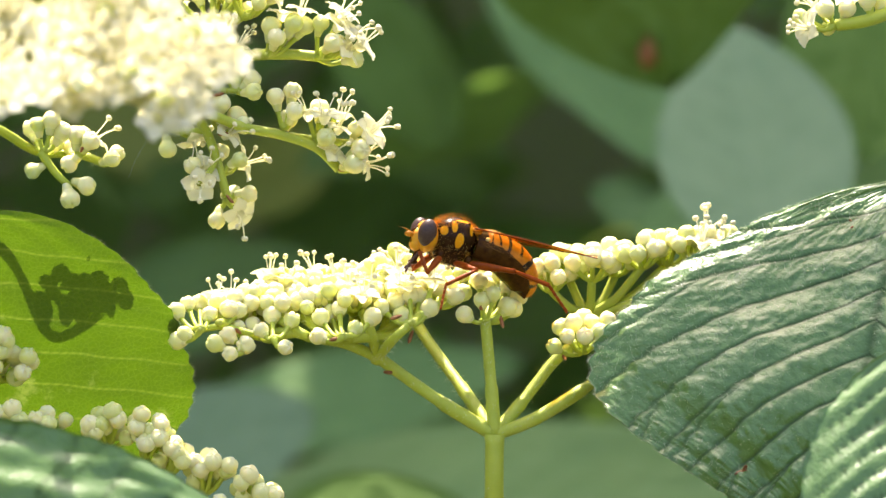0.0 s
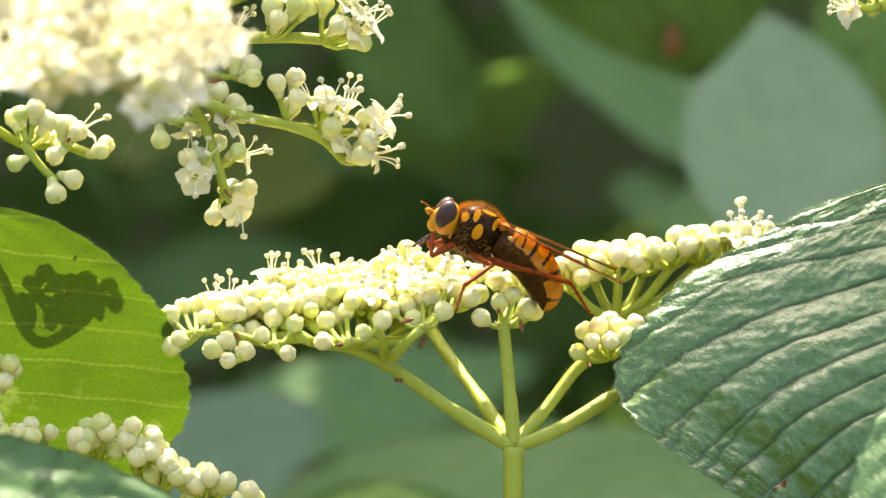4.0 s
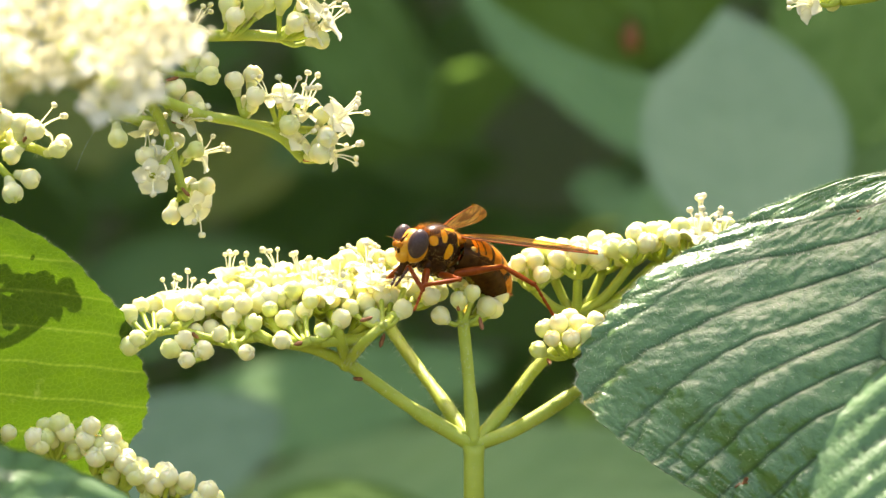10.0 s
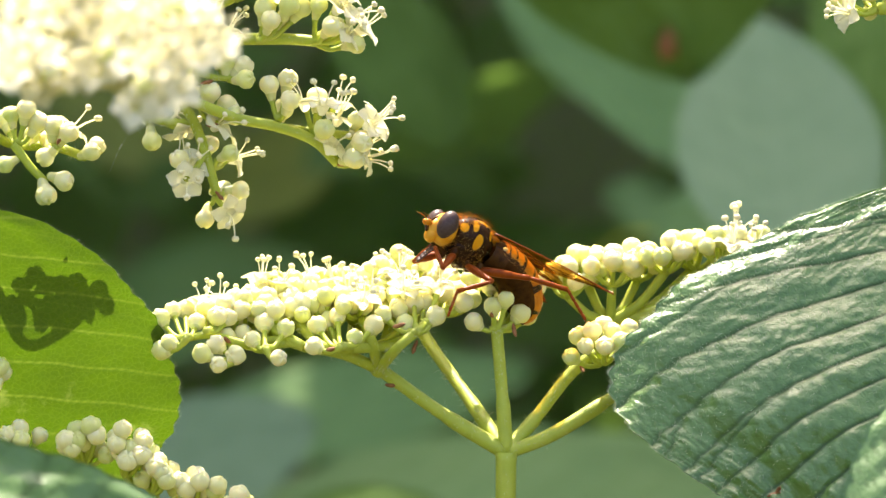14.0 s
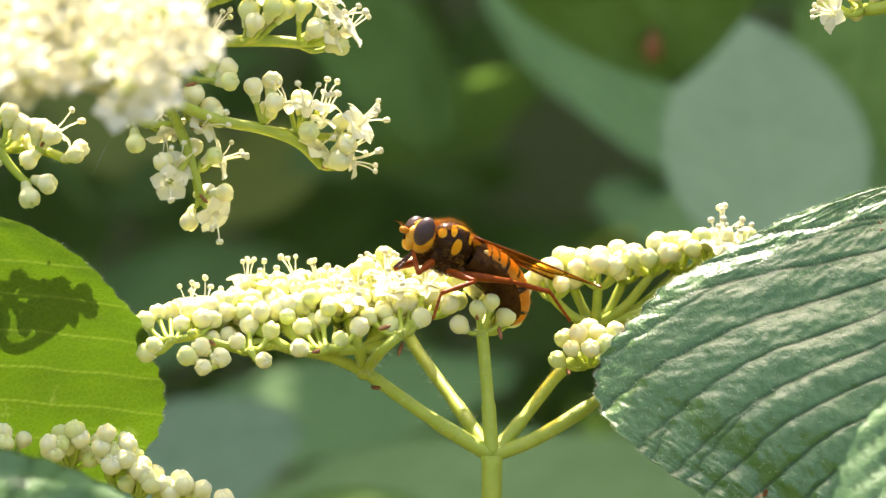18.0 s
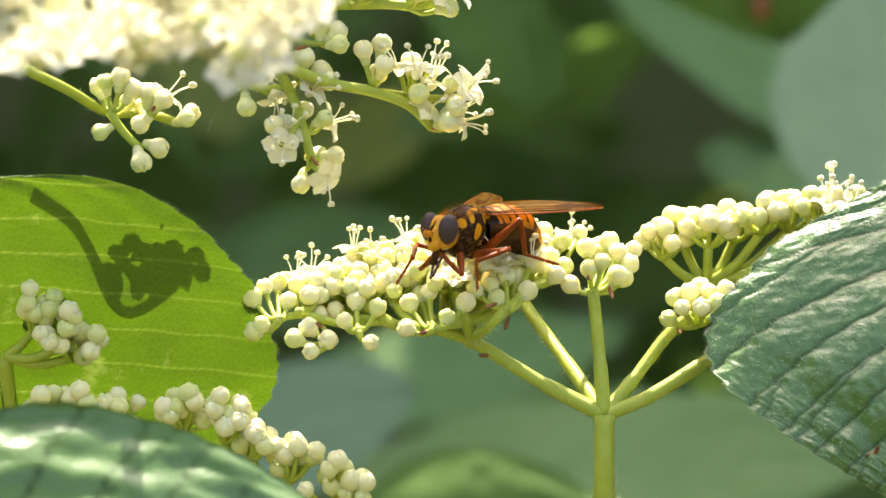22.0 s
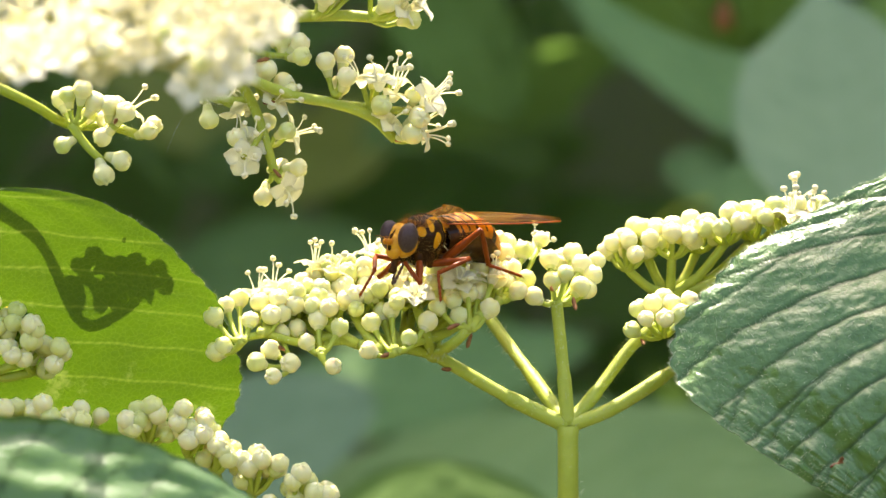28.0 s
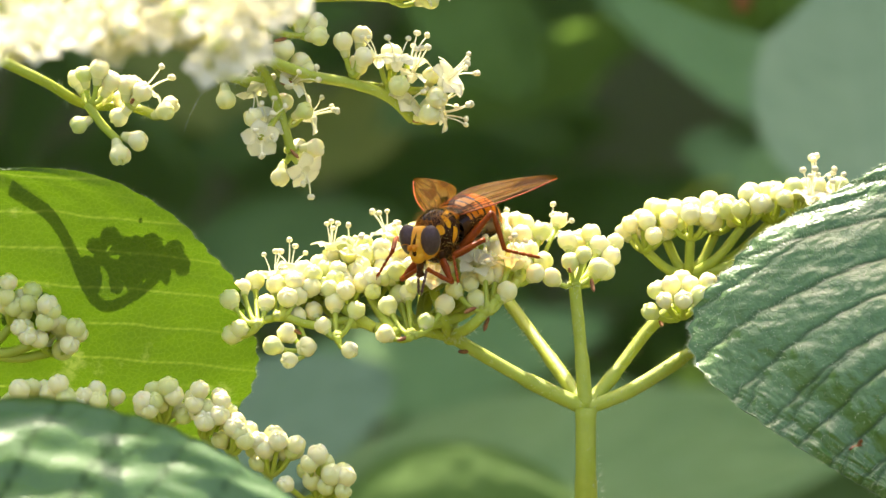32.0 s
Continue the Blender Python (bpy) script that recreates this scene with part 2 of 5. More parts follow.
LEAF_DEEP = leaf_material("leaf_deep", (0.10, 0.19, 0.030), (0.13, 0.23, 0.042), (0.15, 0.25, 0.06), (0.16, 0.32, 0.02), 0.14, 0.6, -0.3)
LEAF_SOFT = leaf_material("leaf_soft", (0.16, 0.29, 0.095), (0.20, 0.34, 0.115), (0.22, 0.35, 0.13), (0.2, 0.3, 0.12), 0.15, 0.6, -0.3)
# Sunlit olive glow put into the colour of leaves that lie in shade.
LEAF_OLIVE_LIT = leaf_material("leaf_olive_lit", (0.34, 0.38, 0.10), (0.42, 0.46, 0.13), (0.42, 0.46, 0.14), (0.4, 0.45, 0.06), 0.35, 0.6, -0.3)
DRY_LEAF = leaf_material("leaf_dry", (0.36, 0.22, 0.17), (0.44, 0.30, 0.24), (0.3, 0.2, 0.15), (0.4, 0.25, 0.18), 0.2, 0.7, -0.3)

# ---- small shared pieces ----
def bud_shape(lobes, depth, tip):
    def f(p):
        a = math.atan2(p.y, p.x)
        r = 1.0 - depth * (1 - abs(math.sin(lobes * a / 2))) * max(0.0, p.z + 0.35)
        if p.z > 0.8:
            r -= tip * (p.z - 0.8) / 0.2
        if p.z < -0.4:
            r += 0.10 * (-p.z - 0.4)
        return r
    return f


def bud_mesh(lobes, depth, tip, tall, neck):
    """A round bud that narrows without a step into its short green calyx."""
    shape = bud_shape(lobes, depth, tip)
    rings = []
    for i in range(9):
        th = 0.08 + (2.30 - 0.08) * i / 8
        ring = []
        for j in range(18):
            a = 2 * math.pi * j / 18
            p = Vector((math.sin(th) * math.cos(a), math.sin(th) * math.sin(a), math.cos(th)))
            p *= shape(p)
            ring.append((p.x, p.y, p.z * tall))
        rings.append(ring)
    for z, r in zip((-0.78, -0.88, -1.0, -1.12, -1.2) if neck < 1 else (-0.80, -0.95, -1.2, -1.5, -1.7), (0.62, 0.55, 0.50, 0.42, 0.34)):
        rings.append([(r * math.cos(2 * math.pi * j / 18), r * math.sin(2 * math.pi * j / 18), z) for j in range(18)])
    g = Geo()
    g.rings(rings)
    for k in range(10 * 18, 13 * 18):
        g.m[k] = 1
    return g.mesh("bud", [BUD, CALYX])


BUDS = [bud_mesh(lobes, depth, tip, tall, 0.6) for lobes, depth, tip, tall in ((5, 0.18, 0.10, 0.95), (5, 0.10, 0.05, 1.0), (5, 0.26, 0.16, 0.9), (4, 0.16, 0.12, 0.96))]
LONG_BUDS = [bud_mesh(5, 0.18, 0.08, 0.94, 1), bud_mesh(5, 0.26, 0.12, 0.90, 1)]


def corolla_mesh(open_angle):
    """Five round petals on a short cup."""
    g = Geo()
    cup = [[(r * math.cos(a), r * math.sin(a), z) for a in (2 * math.pi * j / 10 for j in range(10))] for z, r in ((-1.3, 0.35), (-0.7, 0.7), (0.0, 0.95))]
    g.rings(cup, 0, False)
    for k in range(5):
        a0 = 2 * math.pi * k / 5
        rows = []
        for side in (0, 1):
            for i in range(7):
                s = i / 6
                w = 1.6 * math.sin(math.pi * (0.10 + 0.84 * s ** 1.15)) ** 0.6
                r = 0.75 + 2.1 * s
                row = []
                for j in range(6):
                    u = (j / 5 - 0.5) * 2
                    z = 0.9 * math.sin(s * 1.9) * math.cos(open_angle) - 0.5 * s * s * math.sin(open_angle) + 0.22 * u * u + 0.06 * math.sin(9 * s + 2 * k) - 0.1 * side
                    x, y = r * (1 - 0.12 * u * u), w * u * 0.75
                    row.append((x * math.cos(a0) - y * math.sin(a0), x * math.sin(a0) + y * math.cos(a0), z))
                rows.append(row)
        top, low = rows[:7], rows[7:]
        verts = [p for r in top for p in r] + [p for r in low for p in r]
        faces = []
        for i in range(6):
            for j in range(5):
                q = (i * 6 + j, i * 6 + j + 1, (i + 1) * 6 + j + 1, (i + 1) * 6 + j)
                faces.append(q)
                faces.append(tuple(42 + n for n in reversed(q)))
        rim = [i * 6 for i in range(7)] + [36 + j for j in range(1, 6)] + [i * 6 + 5 for i in range(5, -1, -1)]
        for a, b in zip(rim, rim[1:]):
            faces.append((a, a + 42, b + 42, b))
        g.add(verts, faces)
    return g.mesh("corolla", [PETAL])


COROLLAS = [corolla_mesh(0.9), corolla_mesh(1.4)]


def stamen_mesh(length, lean):
    g = Geo()
    pts = [(0.5 + lean * s * s, 0.0, length * s) for s in (0, 0.25, 0.5, 0.75, 1.0)]
    g.tube(pts, [0.20, 0.17, 0.15, 0.14, 0.13], 6, 0)
    g.ball((pts[-1][0], 0, length + 0.15), (0.58, 0.66, 0.54), 10, 7, 1, lambda p: 1 - 0.2 * (abs(p.y) < 0.25))
    return g.mesh("stamen", [PETAL, ANTHER])


STAMENS = [stamen_mesh(4.2, 1.4), stamen_mesh(3.5, 2.4), stamen_mesh(4.7, 0.7)]


def aim(direction, spin=0.0):
    return Vector(direction).to_track_quat("Z", "Y").to_matrix().to_4x4() @ Matrix.Rotation(spin, 4, "Z")


def put(name, me, parent, at, direction, spin=0.0, size=1.0):
    ob = place(name, me, parent, at)
    ob.matrix_basis = Matrix.Translation(ob.location) @ aim(direction, spin) @ Matrix.Scale(size, 4)
    return ob


def bud(parent, at, direction, rng, size=1.36):
    put("bud", rng.choice(LONG_BUDS) if size > 1.4 else BUDS[rng.choice((0, 0, 1, 2, 3))], parent, at, direction, rng.random() * 6, size * rng.uniform(0.88, 1.12))


def floret(parent, at, direction, rng, size=0.85, stamens=5, long=1.0):
    d = Vector(direction).normalized()
    put("corolla", COROLLAS[rng.randrange(2)], parent, at, d, rng.random() * 6, size * rng.uniform(0.9, 1.1))
    spin = rng.random() * 6
    for k in range(stamens):
        put("stamen", rng.choice(STAMENS), parent, at, d + Vector((rng.uniform(-.2, .2), rng.uniform(-.2, .2), rng.uniform(-.2, .2))), spin + k * 2 * math.pi / 5, size * long * rng.uniform(0.8, 1.05))


def sprig(parent, node, tips, rng, root=None, lift=(0, 0, 1), ped=0.36, size=1.36, stamens=5, long=1.0):
    """Pedicels from one node to its buds and florets: tips are (point, kind)."""
    node = Vector(node)
    geo = Geo()
    if root is not None:
        r = Vector(root)
        mid = (r + node) / 2 + Vector((0, 0, -0.25 * (node - r).length * 0.4))
        geo.tube(bez([r, mid, node], 5), [0.75] * 5 + [0.68] * 5 + [0.6], 8)
    for at, kind in tips:
        at = Vector(at)
        d = (at - node)
        out = (d.normalized() + Vector(lift) * 0.5).normalized()
        foot = at - out * (1.25 * size * (1.3 if size > 1.4 else 0.85) if kind == "b" else 1.1)
        geo.tube(bez([node, (node + foot) / 2 + Vector((0, 0, -0.12 * d.length)), foot], 4), [0.55] * 3 + [ped] * 5 + [0.5], 7)
        if kind == "b":
            bud(parent, at, out, rng, size)
        else:
            floret(parent, at, (out + Vector(lift)).normalized(), rng, 1.05, max(2, stamens - rng.randrange(3)), long * 0.75)
    part("branch", geo, STEM, parent)


def twig(parent, pts, r, hair=None, rng=None, count=40, n=6):
    """One branch of a flower head, with its hairs."""
    geo = Geo()
    line = bez(pts, n)
    geo.tube(line, [r * (1.08 - 0.16 * k / (len(line) - 1)) for k in range(len(line))], 10)
    if hair is not None:
        hairs(hair, line, r * 0.95, count, rng)
    return part("branch", geo, STEM, parent)


def dome(centre, radii, n, rng, florets=0, up=(0, 0, 1), gap=2.3):
    """Places for n buds on a dome, kept apart."""
    centre, out = Vector(centre), []
    tries = 0
    while len(out) < n and tries < 900:
        tries += 1
        p = Vector((rng.gauss(0, 1), rng.gauss(0, 1), rng.gauss(0, 1))).normalized()
        if p.dot(Vector(up)) < -0.25:
            continue
        q = centre + Vector((p.x * radii[0], p.y * radii[1], p.z * radii[2]))
        if all((q - o).length > gap for o, _ in out):
            out.append((q, "f" if len(out) < florets else "b"))
    return out


def hairs(geo, pts, radius, n, rng, length=0.95):
    """Short stiff hairs along a stem."""
    pts = [Vector(p) for p in pts]
    for _ in range(int(n * 1.8)):
        i = rng.randrange(len(pts) - 1)
        p = pts[i].lerp(pts[i + 1], rng.random())
        d = (pts[i + 1] - pts[i]).normalized()
        s = d.orthogonal().normalized()
        s.rotate(Matrix.Rotation(rng.random() * 6.283, 3, d))
        t = d.cross(s) * 0.05
        a = p + s * radius * 0.88
        b = a + (s + d * rng.uniform(-0.4, 0.6)).normalized() * length * rng.uniform(0.5, 1.2)
        geo.add([a - t, a + t, b], [(0, 1, 2)])


def leaf_geo(base, tip, face, left, right, bend=0.0, cup=0.0, veins=9, relief=0.5, rake=0.3, teeth=0.02, shape=0.75, rows=70, cols=28, wave=0.0, seed=0, thick=0.25, point=0.62, line=0.05, blunt=0.62, fan=0.4, curl=0.0, sway=0.0, ladder=0.0, ripple=0.0, deepen=0.0, quilt=0.0):
    """A leaf blade of real thickness with pleated side veins; lengths in millimetres."""
    base, tip = Vector(base), Vector(tip)
    axis = tip - base
    length = axis.length
    a = axis / length
    n = (Vector(face) - a * Vector(face).dot(a)).normalized()
    b = a.cross(n)
    verts, vals = [], []

    def at(i, j, drop):
        s = i / rows
        u = (j - cols) / cols
        half = left if u < 0 else right
        q = s ** shape
        prof = max(0.0, math.sin(math.pi * q)) ** (blunt if q < 0.5 else point)
        tooth = 1 + teeth * (abs(((s * veins * 2.0 + 0.3) % 1.0) - 0.5) * 2 - 0.5) * min(1, prof * 2)
        au = abs(u)
        w = half * prof * tooth * (1 + ripple * noise.noise(Vector((s * 9 + seed, 0.4 + (u > 0), 7.7))))
        reach = au * prof * half / length
        ph = (s - reach * (rake + fan * s) - reach * reach * (curl + sway * s) + 1.0) * veins + 0.10 * noise.noise(Vector((s * 5 + seed, au * 4, 3.1)))
        cell = math.floor(ph)
        k = ph - cell
        split = 0.5 + 0.3 * math.sin(cell * 2.7 + seed)
        d = min(k, 1 - k)
        fork = 0.5
        if au > split and math.sin(cell * 1.9 + seed) > -0.35:
            fork = abs(k - 0.46 * ((au - split) / (1 - split)) ** 0.8)
            d = min(d, fork + 0.02)
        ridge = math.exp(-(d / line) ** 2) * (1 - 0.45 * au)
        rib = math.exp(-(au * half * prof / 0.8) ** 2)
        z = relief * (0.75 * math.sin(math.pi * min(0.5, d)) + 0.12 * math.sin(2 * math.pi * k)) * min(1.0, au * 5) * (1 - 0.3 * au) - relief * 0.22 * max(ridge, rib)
        rung = 0.0
        if ladder:
            q = au * prof * half / 1.9 + 0.37 * cell + 0.5 * k + 0.35 * noise.noise(Vector((s * 26, au * 11, 5.0)))
            step = abs(q - math.floor(q) - 0.5)
            rung = math.exp(-((0.5 - step) * 1.9 / 0.17) ** 2) * min(1.0, d * 9)
            z += ladder * math.sin(math.pi * min(1.0, step * 2) / 2) * min(1.0, d * 6)
        z *= 1 - deepen * max(0.0, 0.95 - 0.9 * s - 0.3 * au)
        if quilt:
            z += quilt * (noise.noise(Vector((s * 23 + seed, au * 15, u > 0))) + 0.6 * noise.noise(Vector((s * 52, au * 33 + seed, u > 0)))) * min(1.0, d * 7)
        z += bend * 4 * s * (1 - s) + cup * u * u * prof
        z += wave * noise.noise(Vector((s * 3 + seed, u * 2.3, seed * 1.7))) + 0.35 * wave * noise.noise(Vector((s * 11 + seed, u * 7, seed * 2.7)))
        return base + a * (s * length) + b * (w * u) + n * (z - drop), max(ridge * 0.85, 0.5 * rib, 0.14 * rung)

    for drop in ((0.0, thick) if thick else (0.0,)):
        for i in range(rows + 1):
            for j in range(2 * cols + 1):
                p, v = at(i, j, drop)
                verts.append(p)
                vals.append(min(1.0, v))
    k = 2 * cols + 1
    half_n = (rows + 1) * k
    faces = []
    for i in range(rows):
        for j in range(k - 1):
            q = (i * k + j, i * k + j + 1, (i + 1) * k + j + 1, (i + 1) * k + j)
            faces.append(tuple(reversed(q)))
            if thick:
                faces.append(tuple(half_n + x for x in q))
        for j in ((0, k - 1) if thick else ()):
            q = (i * k + j, (i + 1) * k + j, half_n + (i + 1) * k + j, half_n + i * k + j)
            faces.append(q if j == 0 else tuple(reversed(q)))
    g = Geo()
    g.add(verts, faces)
    g.a = vals
    return g


def leaf(label, base, tip, face, left, right, mat, petiole=None, fringe=0, down=0, **kw):
    ob = thing("viburnum_leaf", base, label, "leaf")
    g = leaf_geo(base, tip, face, left, right, **kw)
    blade = part("blade", g, mat, ob)
    if fringe:
        rng = random.Random(len(g.v))
        f = Geo()
        cols = 2 * kw.get("cols", 28) + 1
        rows = kw.get("rows", 70)
        for _ in range(fringe):
            i, e = rng.randrange(3, rows - 2), rng.randrange(2)
            p, q = Vector(g.v[i * cols + (0 if e else cols - 1)]), Vector(g.v[i * cols + (3 if e else cols - 4)])
            o = (p - q).normalized()
            t = Vector(g.v[(i + 1) * cols + (0 if e else cols - 1)]) - p
            p = p + t * rng.random()
            w = t.normalized() * 0.03
            tip = p + (o + t.normalized() * rng.uniform(-0.8, 0.8) + Vector((0, rng.uniform(-.5, .5), rng.uniform(-.2, .5)))).normalized() * rng.uniform(0.25, 0.75)
            f.add([p - w, p + w, tip], [(0, 1, 2)])
        part("fringe", f, FRINGE, blade, label="fine pale marginal hairs")
    if down:
        rng = random.Random(down)
        f = Geo()
        k, rows = 2 * kw["cols"] + 1, kw["rows"]
        for _ in range(down):
            i, j = rng.randrange(3, rows - 3), rng.randrange(2, k - 2)
            edge = abs(j - kw["cols"]) / kw["cols"]
            if rng.random() > 0.08 + 0.92 * edge ** 3:
                continue
            p = Vector(g.v[i * k + j])
            t, o = Vector(g.v[(i + 1) * k + j]) - p, Vector(g.v[i * k + j + 1]) - p
            up = o.cross(t).normalized()
            up = up if up.y < 0 else -up
            w = t.normalized() * 0.035
            f.add([p - w, p + w, p + (up + Vector((rng.uniform(-1, 1), rng.uniform(-.4, .4), rng.uniform(-1, 1)))).normalized() * rng.uniform(0.3, 0.7)], [(0, 1, 2)])
        part("down", f, FRINGE, blade, label="short pale hairs on the blade")
    if petiole:
        p = Geo()
        p.tube(bez([base, (Vector(base) + Vector(petiole)) / 2 + Vector((0, 0, 2)), petiole], 6), [0.8] * 12 + [1.1], 8)
        part("petiole", p, STEM, ob)
    return ob

FRINGE = Mat("leaf_hair")
FRINGE.color((0.55, 0.60, 0.34))
FRINGE.set(Roughness=0.6)
FRINGE = FRINGE.mat

# ---- ground and distance ----
def ground():
    m = Mat("leaf_litter")
    m.color(m.ramp(m.noise(9.0, 6.0), [(0.3, (0.035, 0.03, 0.018)), (0.55, (0.06, 0.07, 0.025)), (0.75, (0.11, 0.09, 0.05))]))
    m.set(Roughness=0.95)
    m.bump(m.noise(40.0, 6.0), 0.8, 0.02)
    me = bpy.data.meshes.new("ground")
    bm = bmesh.new()
    bmesh.ops.create_grid(bm, x_segments=60, y_segments=60, size=1.0)
    for v in bm.verts:
        r = v.co.length
        v.co.x, v.co.y = v.co.x * (3 + 400 * r ** 4), v.co.y * (3 + 400 * r ** 4)
        v.co.z = -0.9 + 0.05 * noise.noise(v.co * 1.3)
    bm.to_mesh(me)
    bm.free()
    me.materials.append(m.mat)
    tagged(new("ground", me), "shaded brown and green woodland ground with leaf litter", "ground", kind="structure")


def thicket():
    """The dark bushes behind: many leaves, far out of focus."""
    rng = random.Random(5)
    g = Geo()
    for i in range(2400):
        y = rng.uniform(1150, 2200)
        spread = 0.35 * (1000 + y)
        c = Vector((rng.uniform(-spread, spread), y, rng.uniform(-880, min(420, 0.6 * y))))
        L = rng.uniform(50, 95)
        d = Vector((rng.uniform(-1, 1), rng.uniform(-1, 0.3), rng.uniform(-1, 0.2))).normalized()
        n = Vector((rng.uniform(-.6, .6), rng.uniform(-1, .2), rng.uniform(0.1, 1))).normalized()
        b = d.cross(n).normalized() * L * 0.36
        n = b.cross(d).normalized()
        g.add([c, c + d * L * .35 + b * .85 - n * 5, c + d * L * .35, c + d * L * .35 - b * .85 - n * 5, c + d * L * .7 + b * .7 - n * 6, c + d * L * .7, c + d * L * .7 - b * .7 - n * 6, c + d * L - n * 8],
              [(0, 2, 1), (0, 3, 2), (1, 2, 5, 4), (2, 3, 6, 5), (4, 5, 7), (5, 6, 7)])
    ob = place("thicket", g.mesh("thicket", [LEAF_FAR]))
    tagged(ob, "dark green out-of-focus bush foliage deep in shade", "foliage", kind="stuff")
    # Plain sheet standing for the dark distance, its shade put into the colour.
    m = Mat("painted_far_shade")
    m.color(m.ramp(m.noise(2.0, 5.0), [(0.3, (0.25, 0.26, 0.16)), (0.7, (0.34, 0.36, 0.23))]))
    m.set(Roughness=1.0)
    g = Geo()
    rings = []
    for z in (-950, 0, 900, 1700):
        rings.append([(2600 * math.sin(a), 2300 * math.cos(a) + 200 * math.sin(5 * a) - z * 0.1, z) for a in (-1.9 + 3.8 * k / 24 for k in range(25))])
    g.rings(rings, 0, False, False)
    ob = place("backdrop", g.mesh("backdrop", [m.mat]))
    tagged(ob, "plain curved sheet painted as the deep shade of distant shrubs", "backdrop", kind="structure")


def added_canopy():
    """Unseen boughs, added overhead to keep the bushes behind in the shade."""
    rng = random.Random(14)
    g = Geo()
    for i in range(6400):
        y = 1020 + 2200 * rng.random() ** 1.5
        c = Vector((rng.uniform(-1500, 1100), y, 680 + rng.uniform(0, 260) + 0.12 * (y - 1020)))
        d = Vector((rng.uniform(-1, 1), rng.uniform(-1, 1), rng.uniform(-0.5, 0.1))).normalized()
        b = d.cross(Vector((rng.uniform(-.3, .3), rng.uniform(-.3, .3), 1))).normalized()
        L = rng.uniform(70, 110)
        g.add([c, c + d * L * .5 + b * L * .36, c + d * L, c + d * L * .5 - b * L * .36], [(0, 1, 2), (0, 2, 3)])
    tagged(place("added_boughs", g.mesh("added_boughs", [LEAF_FAR])), "unseen green leafy boughs added overhead to shade the bushes", "foliage", kind="stuff")


ground()
thicket()
added_canopy()

# ---- leaves ----
leaf("yellow-green viburnum leaf lit through from behind, pale veins", (-84.0, -17.0, 4.3), (-78.6, 18.0, -58.3), (0.05, -1, -0.58), 43.7, 36.0, LEAF_LIT, (-97.2, 20.0, 22.5),
     veins=13, relief=0.12, rake=0.10, fan=0.1, curl=0.12, shape=0.87, cup=-2.0, wave=1.6, seed=3, rows=240, cols=110, thick=0, line=0.022, blunt=0.36, point=0.67, ripple=0.05, teeth=0.012, fringe=900)
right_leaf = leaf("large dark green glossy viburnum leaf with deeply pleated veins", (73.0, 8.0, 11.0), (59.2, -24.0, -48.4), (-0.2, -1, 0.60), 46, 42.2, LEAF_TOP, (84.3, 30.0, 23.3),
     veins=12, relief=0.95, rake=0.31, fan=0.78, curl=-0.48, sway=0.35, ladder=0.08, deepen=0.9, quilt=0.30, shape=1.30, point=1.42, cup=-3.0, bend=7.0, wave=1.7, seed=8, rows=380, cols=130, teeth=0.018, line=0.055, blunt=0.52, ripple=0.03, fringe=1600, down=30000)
# Unseen leaf, added out of view as a sunshade for the pleated one.
leaf("unseen green leaf added above the large pleated leaf to shade it", (100.0, 28.0, 80.0), (12.0, 28.5, 74.0), (0.0, 0.1, 1), 9.5, 4.0, LEAF_TOP, (118.0, 40.0, 84.0), veins=9, relief=0.4, seed=31, wave=1.0, blunt=0.4, point=0.4)
leaf("dark green leaf hanging close in front, softly blurred", (79.4, -70.0, -12.4), (60.5, -90.0, -58.0), (-0.3, -1, 0.5), 15, 20, LEAF_TOP, (94.2, -40.0, -5.1),
     veins=9, relief=0.9, rake=1.3, seed=4, wave=1.0)
leaf("glossy green leaf below the bud clusters, softly blurred", (-83.8, -120.0, -39.9), (-19.9, -110.0, -47.9), (0.05, -1, 0.62), 20, 20, LEAF_TOP, (-96.9, -100.0, -44.8),
     veins=8, relief=0.15, bend=4.0, seed=6, wave=1.6)
spotted = leaf("dark green hanging leaf with a brown spot", (36.0, 545.0, 97.0), (52.5, 575.0, 38.0), (0.1, -1, -0.2), 40, 34, LEAF_DEEP, (32.4, 640.0, 142.2), veins=7, relief=0.15, rake=0.3, seed=11, wave=2.5, point=0.8)
# Hardly any gloss here: the sky's sheen is the pale base colour.
leaf("pale grey-green leaf with the sky's reflection put into its colour", (80.0, 640.0, -2.0), (72.8, 690.0, 56.5), (0.0, -1, 0.9), 24, 25, LEAF_PALE, (89.3, 700.0, -46.9), veins=8, relief=0.25, rake=0.5, seed=12, wave=0.6, shape=0.9, point=0.72)
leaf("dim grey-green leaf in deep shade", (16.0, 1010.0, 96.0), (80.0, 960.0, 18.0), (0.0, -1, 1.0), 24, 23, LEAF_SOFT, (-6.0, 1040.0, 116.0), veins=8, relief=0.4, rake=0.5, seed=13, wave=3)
leaf("dark leaf among the bushes", (122.0, 800.0, 78.0), (103.0, 770.0, 22.0), (0.0, -1, 0.3), 25, 25, LEAF_DEEP, (138.7, 840.0, 111.9), veins=8, relief=0.4, seed=17, wave=3)
leaf("pale leaf edge low among the bushes", (136.5, 840.0, 2.0), (108.0, 830.0, 30.0), (0.0, -1, 0.5), 20, 20, LEAF_SOFT, (150.0, 860.0, -12.0), veins=8, relief=0.2, seed=19, wave=1)
leaf("small withered pinkish leaf in the bushes", (84.0, 985.0, 25.0), (87.0, 975.0, 11.0), (0.0, -1, 0.4), 5, 5, DRY_LEAF, (80.0, 990.0, 40.0), veins=6, seed=20, wave=1)
